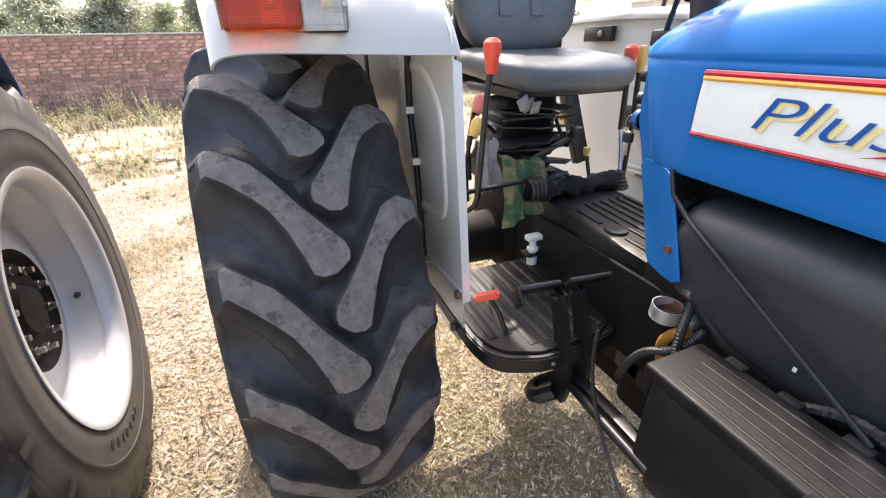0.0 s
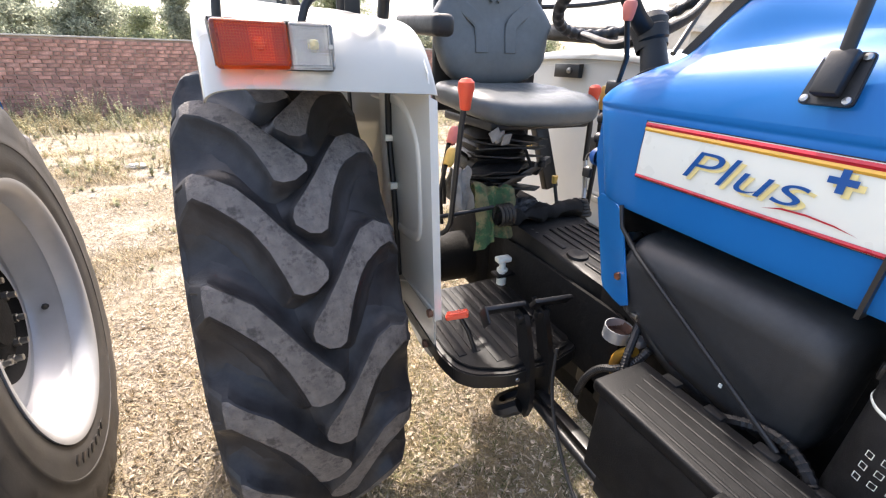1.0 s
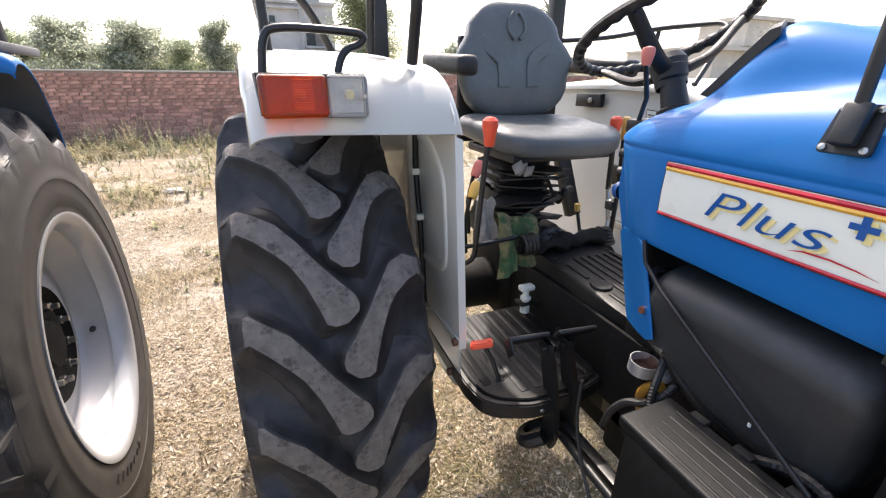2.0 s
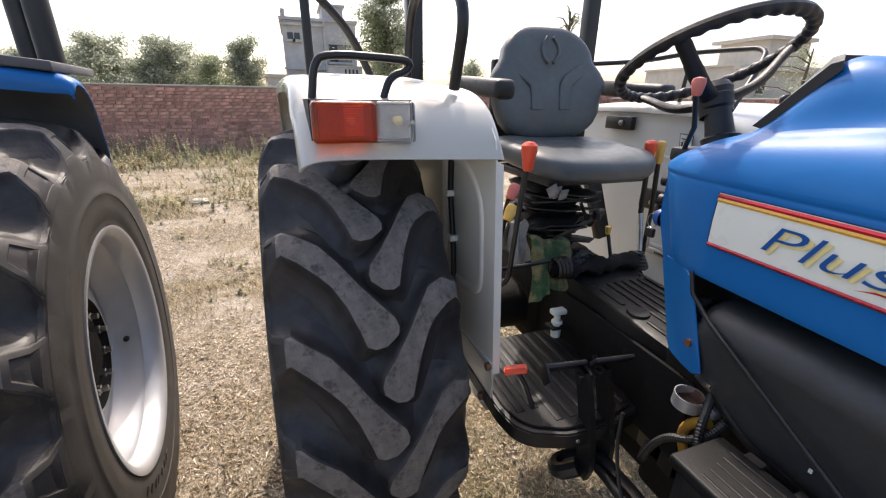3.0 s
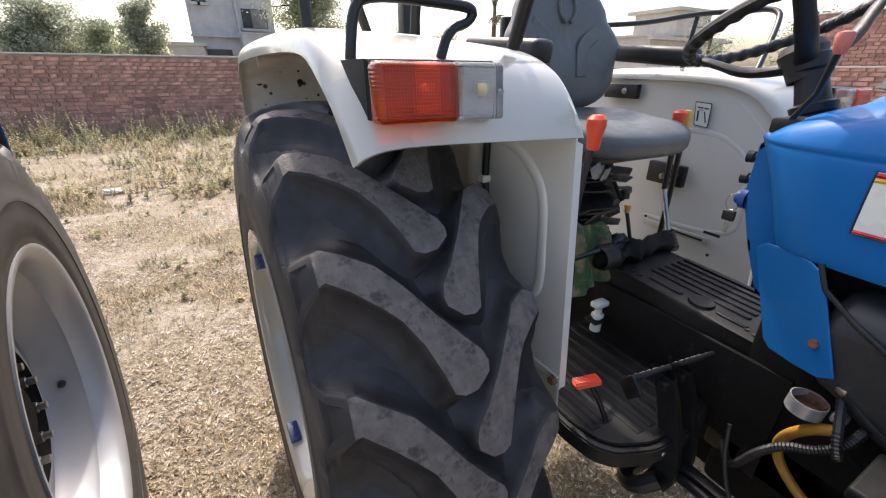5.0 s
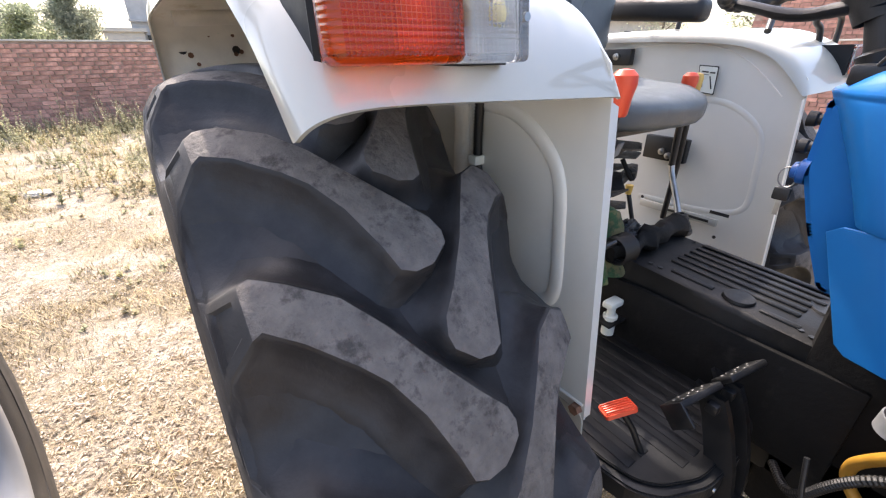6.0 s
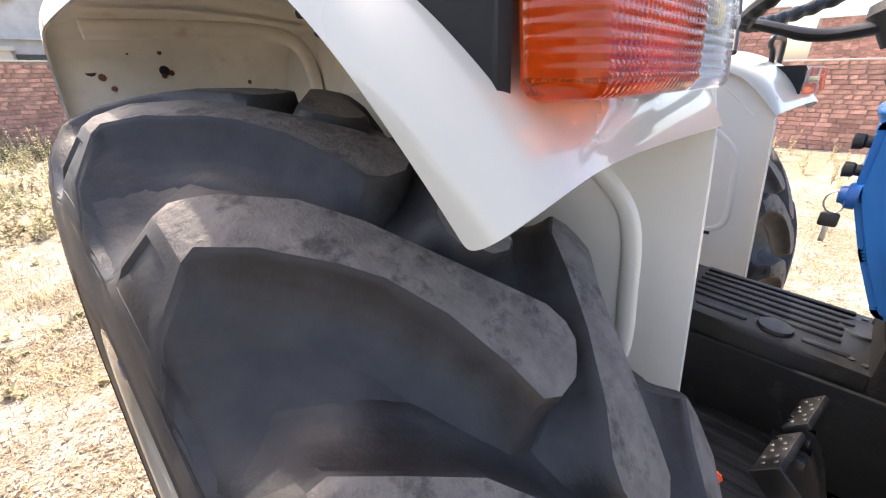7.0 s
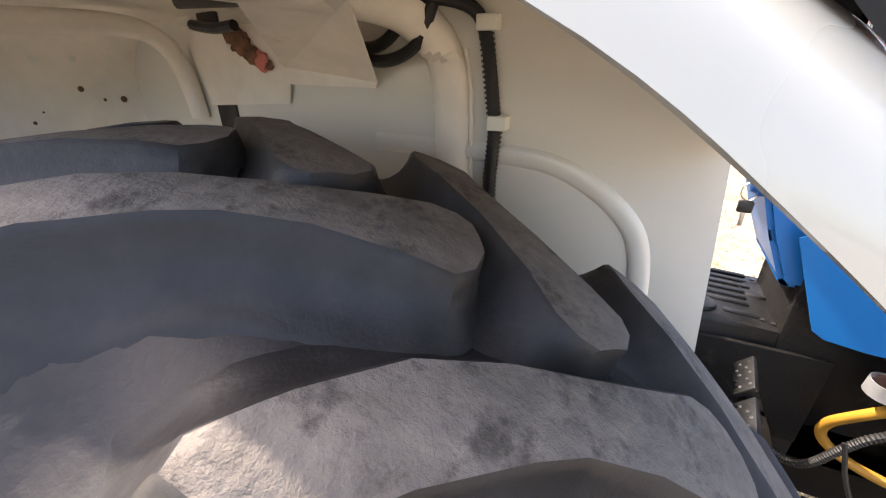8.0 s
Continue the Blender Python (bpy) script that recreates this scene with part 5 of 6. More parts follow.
part("valve_clamp", boxed(0.723, 0.798, 0.935, 0.980, 0.779, 0.787, 0.002), BLACK, tractor)

# ---- under the bonnet ----
bm = bmesh.new()
rows = []
for y, zl, zh, xo in ((0.488, 1.00, 1.075, 0.030), (0.484, 0.972, 1.100, 0.014), (0.474, 0.952, 1.116, 0.004), (0.458, 0.938, 1.124, 0.0), (0.448, 0.934, 1.126, 0.0), (0.335, 0.890, 1.130, 0.0), (0.22, 0.874, 1.130, 0.0), (0.162, 0.872, 1.128, 0.0), (0.150, 0.874, 1.126, 0.001),
                       (0.134, 0.884, 1.118, 0.006), (0.122, 0.905, 1.102, 0.018), (0.116, 0.94, 1.08, 0.034)):
    x = 0.704 + xo
    rows.append([(x + 0.34, y, zh), (x + 0.075, y, zh), (x + 0.050, y, zh - 0.004), (x + 0.030, y, zh - 0.012), (x + 0.014, y, zh - 0.026), (x + 0.004, y, zh - 0.043), (x, y, zh - 0.060), (x + 0.0004, y, zh - 0.068), (x + 0.004, y, (zl + zh) / 2),
                 (x + 0.0085, y, zl + 0.045), (x + 0.010, y, zl + 0.036), (x + 0.017, y, zl + 0.018), (x + 0.032, y, zl + 0.006), (x + 0.06, y, zl), (x + 0.34, y, zl)])
loft(bm, rows, closed=True)
bm.faces.new([bm.verts.new(p) for p in rows[0]])
bm.faces.new([bm.verts.new(p) for p in rows[-1]])
part("plastic_tank", bm, TANK, tractor, "black moulded plastic tank under the bonnet", angle=35)
part("engine_block", boxed(0.80, 1.05, -1.0, 0.60, 0.50, 1.155, 0.02), CAST, tractor, "grimy black engine block")
part("clutch_housing", boxed(0.825, 1.03, 0.45, 1.25, 0.50, 0.90, 0.03), CAST, tractor)
part("chassis_rail", boxed(0.800, 0.84, -1.0, 0.62, 0.60, 0.72, 0.01), BLACK, tractor)
# oil filter
FX, FY = 0.722, 0.040
filt = part("oil_filter", lathed([(0.88, 0.0001), (0.88, 0.045), (0.89, 0.052), (1.075, 0.052), (1.082, 0.049), (1.086, 0.054), (1.11, 0.055), (1.116, 0.05), (1.12, 0.036), (1.145, 0.034), (1.15, 0.0001)], n=40, axis="z", centre=(FX, FY, 0.0)), PLASTIC, tractor, "black oil filter canister with white print")
for z in (0.975, 0.993, 1.011):
    for k in range(3):
        t = radians(158 + 17 * k)
        part("filter_print", tubed([(0, -0.0035, -0.004), (0, 0.0035, -0.004), (0, 0.0035, 0.004), (0, -0.0035, 0.004)], 0.0005, n=6, closed=True), DECAL_WHITE, filt).matrix_basis = pose(FX + 0.0525 * math.cos(t), FY + 0.0525 * math.sin(t), z + 0.003 * k, 0, 0, 158 + 17 * k)
part("filter_ring", lathed([(1.060, 0.0525), (1.0625, 0.0535), (1.065, 0.0525)], n=40, axis="z", centre=(FX, FY, 0.0)), DECAL_WHITE, filt, "thin white ring")
for k in range(10):
    t = radians(36 * k)
    part("grip_rib", boxed(-0.004, 0.004, -0.006, 0.006, 1.088, 1.110, 0.002), PLASTIC, filt).matrix_basis = pose(FX + 0.054 * math.cos(t), FY + 0.054 * math.sin(t), 0, 0, 0, 36 * k)
# tool box with a ribbed lid
tb = empty("tool_box", "", "")
tb.parent = tractor
bm = boxed(0.540, 0.655, -0.32, 0.328, 0.745, 0.915, 0.006, seg=2)
part("box_body", bm, BOX_TOP, tb, "black plastic tool box body")
bm = boxed(0.540, 0.660, -0.328, 0.345, 0.908, 0.932, 0.006, seg=3)
part("box_lid", bm, BOX_TOP, tb, "dusty ribbed black tool box lid")
for k in range(5):
    x = 0.556 + 0.0205 * k
    part("lid_rib", boxed(x - 0.0035, x + 0.0035, -0.30, 0.298 + 0.004 * k, 0.928, 0.9338, 0.0028), BOX_TOP, tb)
for k in range(7):
    y = 0.29 - 0.075 * k
    part("lid_hinge", boxed(0.650, 0.668, y - 0.018, y + 0.012, 0.920, 0.936, 0.003), BOX_TOP, tb)
part("lid_latch", boxed(0.516, 0.545, 0.085, 0.125, 0.905, 0.936, 0.004), BOX_TOP, tb, "black plastic latch with a slot")
# black patch standing for the shaded slot
part("latch_slot", boxed(0.5145, 0.5165, 0.098, 0.112, 0.912, 0.925, 0.001), DECAL_BLACK, tb)
part("step_rail", tubed([(0.70, 0.66, 0.60), (0.645, 0.60, 0.60), (0.63, 0.55, 0.625), (0.622, 0.45, 0.630), (0.620, 0.0, 0.635), (0.62, -0.35, 0.635)], 0.012, smooth_steps=2), BLACK, tractor, "black bent step support rail")
part("step_rail", boxed(0.645, 0.675, -0.35, 0.60, 0.60, 0.635, 0.004), BLACK, tractor, "black flat step support rail")
part("box_bracket", boxed(0.545, 0.78, -0.20, 0.30, 0.70, 0.745, 0.006), BLACK, tractor)
# strap ring, hoses and cables
bm = lathed([(0.0, 0.029), (0.028, 0.029), (0.028, 0.027), (0.0, 0.027), (0.0, 0.029)], n=40, axis="z")
part("ring_clamp", bm, GALVANISED, tractor, "bare steel ring clamp, rusty inside").matrix_basis = pose(0.716, 0.456, 0.889, 4, 0, 0)
part("clamp_bed", lathed([(0.002, 0.0001), (0.002, 0.0265), (0.026, 0.0265)], n=32, axis="z", centre=(0.716, 0.456, 0.889)), RUST, tractor)
part("clamp_lug", boxed(0.720, 0.744, 0.400, 0.423, 0.892, 0.912, 0.005), GALVANISED, tractor)
part("yellow_hose", tubed([(0.712, 0.40, 0.890), (0.711, 0.428, 0.872), (0.735, 0.462, 0.815), (0.772, 0.482, 0.750), (0.782, 0.470, 0.700), (0.763, 0.420, 0.672), (0.74, 0.36, 0.668), (0.71, 0.29, 0.68)], 0.0102, smooth_steps=3), HOSE_Y, tractor, "yellow rubber drain hose")


def ribbed_hose(name, pts, r, label):
    bm = bmesh.new()
    q = [Vector(p) for p in pts]
    for _ in range(3):
        o = [q[0]]
        for a, b in zip(q, q[1:]):
            o += [a.lerp(b, 0.25), a.lerp(b, 0.75)]
        q = o + [q[-1]]
    fine = []
    for a, b in zip(q, q[1:]):
        n = max(1, int((b - a).length / 0.0025))
        fine += [a.lerp(b, k / n) for k in range(n)]
    tube(bm, fine, r, n=8, radii=None)
    bm.verts.ensure_lookup_table()
    for i in range(len(fine)):
        s = 1.0 if i % 2 else 0.84
        for j in range(8):
            v = bm.verts[i * 8 + j]
            v.co = fine[i] + (v.co - fine[i]) * s
    return part(name, bm, PLASTIC, tractor, label)


ribbed_hose("corrugated_hose", [(0.735, 0.425, 0.955), (0.715, 0.413, 0.930), (0.690, 0.400, 0.905), (0.672, 0.390, 0.885), (0.660, 0.378, 0.87)], 0.0085, "black corrugated wiring hose")
ribbed_hose("corrugated_hose", [(0.715, 0.375, 0.915), (0.690, 0.382, 0.882), (0.683, 0.410, 0.848), (0.684, 0.452, 0.820), (0.686, 0.485, 0.765), (0.695, 0.507, 0.700), (0.72, 0.530, 0.662), (0.78, 0.57, 0.655)], 0.0088, "black corrugated wiring hose")
ribbed_hose("corrugated_hose", [(0.684, 0.235, 0.895), (0.688, 0.200, 0.916), (0.697, 0.168, 0.931), (0.698, 0.130, 0.934), (0.688, 0.098, 0.922), (0.674, 0.070, 0.895), (0.668, 0.05, 0.86)], 0.010, "black corrugated wiring hose")
part("fuel_hose", tubed([(0.765, 0.52, 1.09), (0.748, 0.475, 1.03), (0.737, 0.445, 0.99), (0.733, 0.420, 0.961), (0.735, 0.37, 0.915), (0.745, 0.29, 0.88), (0.76, 0.12, 0.86)], 0.019, smooth_steps=2), PLASTIC, tractor, "black fuel hose")
part("hose_clip", lathed([(-0.006, 0.0205), (0.006, 0.0205)], n=20), STEEL, tractor, "bright steel hose clip").matrix_basis = pose(0.733, 0.422, 0.963, 0, 50, 85)
part("clip_screw", boxed(0.704, 0.716, 0.414, 0.430, 0.962, 0.972, 0.002), STEEL, tractor)
part("bonnet_stay", tubed([(0.716, 0.515, 1.165), (0.704, 0.488, 1.115), (0.686, 0.31, 1.025), (0.667, 0.13, 0.936)], 0.0045, n=8, smooth_steps=1), PLASTIC, tractor, "thin black stay rod along the tank")
part("thin_cable", tubed([(0.62, 0.52, 0.84), (0.60, 0.50, 0.76), (0.585, 0.45, 0.68), (0.56, 0.36, 0.62), (0.53, 0.22, 0.585), (0.50, 0.05, 0.56)], 0.004, n=8, smooth_steps=2), PLASTIC, tractor)
for y, z in ((0.50, 1.10), (0.495, 1.07), (0.475, 1.04)):
    part("pipe_fitting", lathed([(-0.012, 0.0001), (-0.012, 0.009), (0.0, 0.009), (0.001, 0.007), (0.025, 0.006), (0.025, 0.0001)], n=10, centre=(0.752, y, z)), STEEL, tractor, smooth=False)
for k in range(6):
    part("grimy_pipe", tubed([(0.735, 0.40 - 0.05 * k, 0.86), (0.725, 0.34 - 0.05 * k, 0.81), (0.745, 0.28 - 0.05 * k, 0.77)], 0.008, n=8, smooth_steps=1), CAST, tractor)
part("tank_tag", boxed(0.7035, 0.705, 0.236, 0.241, 0.944, 0.951), DECAL_WHITE, tractor, "small pale mark on the tank")


# cloth rag and a grey rag by the seat
def rag(name, centre, size, seed, material, label):
    rnd = random.Random(seed)
    off = Vector((rnd.random() * 9, rnd.random() * 9, rnd.random() * 9))
    bm = bmesh.new()
    bmesh.ops.create_icosphere(bm, subdivisions=5, radius=1.0)
    for v in bm.verts:
        d = v.co.normalized()
        f = 1 + 0.32 * noise.noise(d * 1.8 + off) + 0.22 * abs(noise.noise(d * 4.0 + off)) - 0.30 * abs(noise.noise(Vector((d.x * 7, d.y * 7, d.z * 2.2)) + off)) - 0.12 * abs(noise.noise(d * 15 + off))
        v.co = Vector((d.x * size[0], d.y * size[1], d.z * size[2])) * f
    ob = part(name, bm, material, None, label, angle=80, category="cloth")
    ob.matrix_basis = Matrix.Translation(centre)
    return ob


def draped(name, ridge, front, back, folds, depth, seed, material, label):
    """A cloth thrown over a ridge line, hanging in folds down to a front and a back hem."""
    off = Vector((seed * 1.7, seed * 0.9, 3.0))
    bm, rows, n, m = bmesh.new(), [], 30, 34
    for i in range(m + 1):
        v = i / m * 2 - 1
        row = []
        for j in range(n + 1):
            u = j / n
            top = Vector(ridge[0]).lerp(Vector(ridge[1]), u) + Vector((0, 0, 0.018 * noise.noise(Vector((u * 4, seed, 0)))))
            hem = Vector((front if v < 0 else back)[0]).lerp(Vector((front if v < 0 else back)[1]), u)
            k = abs(v)
            p = top.lerp(hem, k ** 1.25)
            p.z += 0.016 * math.sin(math.pi * min(1, k * 1.6)) + 0.030 * k * noise.noise(Vector((u * 2.5, v, 1.0)) + off)
            wave = math.sin(u * folds * math.pi + 1.3 * noise.noise(Vector((u * 3, v * 2, 0)) + off) * 2)
            p += Vector((0.25, -1.0 if v < 0 else 1.0, 0.1)) * depth * (0.25 + k) * (wave + 0.7 * noise.noise(Vector((u * 9, v * 5, 4.0)) + off))
            p.x += 0.02 * k * noise.noise(Vector((u * 2, v * 3, 8.0)) + off)
            row.append(p)
        rows.append(row)
    loft(bm, rows)
    ob = part(name, bm, material, None, label, angle=80, category="cloth")
    th = ob.modifiers.new("cloth", "SOLIDIFY")
    th.thickness = 0.0018
    return ob


draped("green_rag", ((0.668, 1.03, 1.075), (0.815, 1.03, 1.045)), ((0.650, 0.968, 0.868), (0.775, 0.975, 0.925)), ((0.66, 1.08, 0.97), (0.80, 1.08, 0.97)), 2.6, 0.015, 3, CLOTH_GREEN, "crumpled green and yellow cloth rag over the gear lever rod")
draped("grey_rag", ((0.600, 1.05, 1.125), (0.668, 1.06, 1.115)), ((0.598, 1.02, 0.985), (0.66, 1.02, 1.0)), ((0.60, 1.10, 1.02), (0.66, 1.10, 1.02)), 2.2, 0.012, 11, CLOTH_GREY, "crumpled grey cloth hanging beside the seat")
rag("black_bag", (0.85, 1.03, 0.975), (0.075, 0.04, 0.032), 15, PLASTIC, "crumpled black plastic on the gear housing")


# ---- the second tractor ----
other = empty("tractor", "blue farm tractor with silver rims, parked alongside", "tractor")
OTHER = Matrix.Translation((-0.780, 1.332, 0.028)) @ pose(0, 0, 0, 0, 0, 7.5) @ Matrix.Translation((-1.715, -1.31, 0))
other.matrix_basis = OTHER
wheel_l, rim_l = wheel(other, (1.715, 1.31, 0.69), 1, 7.4, SILVER)
part("valve_nub", lathed([(0.0, 0.0001), (0.0, 0.010), (-0.012, 0.009), (-0.014, 0.0001)], n=12, axis="y", centre=(0, 0, 0)), BLACK, wheel_l).matrix_basis = pose(0.13, 0.30, -0.12)


for k in range(7):
    t = radians(-130 + 6.0 * k)
    ob = part("sidewall_mark", boxed(-0.0012, 0.0012, -0.018, 0.018, -0.012 + 0.004 * (k % 3), 0.012, 0.001), RUBBER, wheel_l)
    ob.matrix_basis = Matrix.Rotation(t, 4, "X") @ pose(0.2345, 0.44, 0, 0, 0, 8)
for k in range(8):
    t = radians(-52 + 7.2 * k)
    ob = part("sidewall_mark", boxed(-0.0015, 0.0015, -0.017, 0.017, -0.022, 0.022, 0.001), RUBBER, wheel_l)
    ob.matrix_basis = Matrix.Rotation(t, 4, "X") @ pose(0.2232, 0.455, 0, 0, -4, 0)
for k in range(5):
    t = radians(100 - 5.0 * k)
    ob = part("sidewall_mark", boxed(-0.0015, 0.0015, -0.011, 0.011, -0.014, 0.014, 0.001), RUBBER, wheel_l)
    ob.matrix_basis = Matrix.Rotation(t, 4, "X") @ pose(0.2260, 0.52, 0)
# its blue fender: a flat-topped arch with a rolled front lip, open towards the wheel
def arch_fender():
    back = OTHER.inverted()
    bm, rows = bmesh.new(), []
    # along the arch: (y, height, free edge x, depth of the outer flange)
    line = [(1.352, 1.462, -0.536, 0.0), (1.346, 1.500, -0.534, 0.004), (1.356, 1.519, -0.533, 0.010), (1.385, 1.525, -0.537, 0.016), (1.44, 1.520, -0.549, 0.020), (1.50, 1.497, -0.564, 0.022), (1.555, 1.466, -0.579, 0.022),
            (1.61, 1.426, -0.597, 0.022), (1.66, 1.378, -0.613, 0.022), (1.71, 1.30, -0.628, 0.022), (1.745, 1.20, -0.64, 0.022), (1.765, 1.05, -0.65, 0.022)]
    for i, (y, z, x, f) in enumerate(line):
        x, top = x + 0.014, z + (0.0 if i else 0.012)
        row = [Vector((-1.22, y - 0.07, top + 0.05)), Vector((-0.90, y - 0.04, top + 0.03)), Vector((x - 0.12, y - 0.006, top + 0.012)), Vector((x - 0.045, y, top + 0.003)), Vector((x - 0.014, y, top - 0.006 + (0.012 if i == 0 else 0.0)))]
        row += [Vector((x, y, top - 0.016 + (0.014 if i == 0 else 0.0))), Vector((x, y + f * 0.2, top - 0.016 - f * 0.6))]
        rows.append([back @ q for q in row])
    loft(bm, rows)
    ob = part("fender", bm, [BLUE, UNDERSIDE], other, "blue steel fender of the neighbouring tractor, dusty and shade-grey beneath", angle=60)
    sub = ob.modifiers.new("round", "SUBSURF")
    sub.levels = sub.render_levels = 2
    so = ob.modifiers.new("sheet", "SOLIDIFY")
    so.thickness, so.offset, so.material_offset = 0.004, 1.0, 1
    bm = boxed(-1.15, -0.548, 1.345, 1.74, 1.529, 1.553, 0.004)
    for v in bm.verts:
        v.co.z += (-0.548 - v.co.x) * 0.11
        v.co.x -= max(0.0, v.co.y - 1.345) * 0.14
    bm.transform(back)
    part("mounting_plate", bm, PLATE_GREY, other, "grey dusty steel plate bolted on the fender")
    for x, y in ((-0.725, 1.68), (-0.648, 1.60)):
        p = back @ Vector((x, y, 1.53))
        part("roll_bar_post", tubed([p, p + Vector((0, 0, 1.0))], 0.031, n=20), BLACK, other, "thick dusty black roll bar tube")


arch_fender()
part("rear_housing", boxed(0.62, 1.22, 1.20, 1.75, 0.55, 1.03, 0.04, seg=3), CAST, other)
part("axle_tube", lathed([(0.9, 0.14), (1.22, 0.14), (1.4, 0.10), (1.68, 0.09)], n=24, centre=(0, 1.31, 0.69)), CAST, other)

# ---- ground ----
def ground_z(x, y):
    d = math.hypot(x - 0.2, y - 1.0)
    k = min(1.0, max(0.0, (d - 0.6) / 4.0))
    rise = 0.034 * math.exp(-((x + 1.3) / 0.9) ** 2 - ((y - 1.6) / 2.2) ** 2)
    return rise + 0.03 * k * noise.noise(Vector((x * 0.35, y * 0.35, 3.0))) + 0.010 * noise.noise(Vector((x * 1.9, y * 1.9, 7.0)))


bm = bmesh.new()
xs = sorted({round(s * v, 3) for s in (-1, 1) for v in [0.15 * i for i in range(41)] + [6 * 1.16 ** i for i in range(1, 30)]})
vs = [[bm.verts.new((x, y + 2, ground_z(x, y + 2) if abs(x) < 40 and abs(y) < 40 else 0.0)) for x in xs] for y in xs]
for A, B in zip(vs, vs[1:]):
    for j in range(len(xs) - 1):
        bm.faces.new((A[j], A[j + 1], B[j + 1], B[j]))
part("ground", bm, SOIL, None, "dusty pale soil with dry grass", category="ground", kind="structure", angle=180)

# ---- leaf litter, straw and weeds ----
def quads(name, items, material, label, category):
    """items: lists of corner points, built as one mesh."""
    co, fa = [], []
    for it in items:
        fa.append(tuple(range(len(co), len(co) + len(it))))
        co += it
    me = bpy.data.meshes.new(name)
    me.from_pydata(co, [], fa)
    me.materials.append(material)
    return tagged(new(name, me), label, category, kind="stuff")


rnd = random.Random(21)


def scatter(near):
    """A place on the ground, thinning out with distance."""
    while True:
        x, y = rnd.uniform(-5.5, 7.0), rnd.uniform(-0.8, 9.5)
        d = math.hypot(x, y - 0.3)
        if rnd.random() < min(1.0, near / max(0.4, d) ** 1.5):
            return x, y


lit = []


def bare(x, y):
    """How much sandy soil shows through: above 0 the litter thins out."""
    p = max(math.exp(-((x + 0.68) / 0.30) ** 2 - ((y - 3.15) / 0.45) ** 2), 0.9 * math.exp(-((x + 0.75) / 0.35) ** 2 - ((y - 4.3) / 0.4) ** 2))
    return p * 0.9 - 0.12 + 0.9 * noise.noise(Vector((x * 0.9, y * 0.9, 1.0))) * min(1.0, max(0.0, (y - 1.8) / 1.5)) + 0.3 * noise.noise(Vector((x * 3, y * 3, 4.0)))


def flake(x, y, s):
    """A dry curled leaf: two facets bent along the middle."""
    a, w, curl = rnd.uniform(0, 6.28), rnd.uniform(0.16, 0.42), rnd.uniform(0.1, 0.7)
    c = Vector((x, y, ground_z(x, y) + rnd.uniform(0.001, 0.012)))
    u = Vector((math.cos(a), math.sin(a), rnd.uniform(-0.35, 0.35))) * s
    v = Vector((-math.sin(a), math.cos(a), rnd.uniform(-0.6, 0.6))) * s * w
    lift = Vector((0, 0, s * curl * w * 2))
    lit.append([tuple(c - u), tuple(c - v + u * 0.1 + lift), tuple(c + u * 0.95), tuple(c)])
    lit.append([tuple(c - u), tuple(c), tuple(c + u * 0.95), tuple(c + v + u * 0.1 + lift)])


def fringe(x, y, cx, cy, hx, hy):
    """How far a place lies beyond the ragged outline of a patch: 0 inside, 1 outside."""
    d = math.hypot((x - cx) / hx, (y - cy) / hy) + 0.35 * noise.noise(Vector((x * 1.3, y * 1.3, 11.0)))
    return ease(0.72, 1.15, d)


for _ in range(175000):
    x, y = rnd.uniform(-3.0, 2.6), rnd.uniform(-1.4, 5.3)
    if rnd.random() < fringe(x, y, -0.2, 1.9, 2.9, 3.5):
        continue
    if bare(x, y) > rnd.uniform(-0.15, 0.45) and rnd.random() < 0.93:
        continue
    if rnd.random() < 0.45 * (1 - fringe(x, y, 1.3, 0.9, 1.3, 2.0)):
        continue
    flake(x, y, rnd.uniform(0.0035, 0.009) + 0.010 * rnd.random() ** 3)
for _ in range(90000):
    x, y = scatter(3.2)
    if bare(x, y) > rnd.uniform(-0.1, 0.4) and rnd.random() < 0.9:
        continue
    flake(x, y, rnd.uniform(0.006, 0.013) + 0.012 * rnd.random() ** 3)
quads("leaf_litter", lit, LITTER, "scattered dry curled leaves on the soil", "leaf litter")
grass = []
for _ in range(100000):
    x, y = scatter(2.6)
    g = noise.noise(Vector((x * 1.1, y * 1.1, 5.0)))
    if g < -0.05 and rnd.random() < 0.8:
        continue
    z = ground_z(x, y)
    a, h = rnd.uniform(0, 6.28), rnd.uniform(0.012, 0.055) * (1 + g)
    lean = Vector((math.cos(a), math.sin(a), 0)) * h * rnd.uniform(0.3, 1.6)
    w = Vector((-math.sin(a), math.cos(a), 0)) * rnd.uniform(0.0012, 0.0026)
    c = Vector((x, y, z))
    grass.append([tuple(c - w), tuple(c + w), tuple(c + lean + Vector((0, 0, h)))])
turf = []
for _ in range(74000):
    x, y = rnd.uniform(-0.1, 2.8), rnd.uniform(-1.3, 3.0)
    if rnd.random() < fringe(x, y, 1.2, 0.9, 1.4, 2.1):
        continue
    if noise.noise(Vector((x * 2.2, y * 2.2, 6.0))) < -0.25 and rnd.random() < 0.7:
        continue
    a, h = rnd.uniform(0, 6.28), rnd.uniform(0.006, 0.032)
    lean = Vector((math.cos(a), math.sin(a), 0)) * rnd.uniform(0.01, 0.045)
    w = Vector((-math.sin(a), math.cos(a), 0)) * rnd.uniform(0.0010, 0.0024)
    c = Vector((x, y, ground_z(x, y) + rnd.uniform(0, 0.008)))
    turf.append([tuple(c - w), tuple(c + w), tuple(c + lean + Vector((0, 0, h)))])
quads("short_turf", turf, GREEN_GRASS, "short thin green grass under the tractor", "grass")
tufts = 0
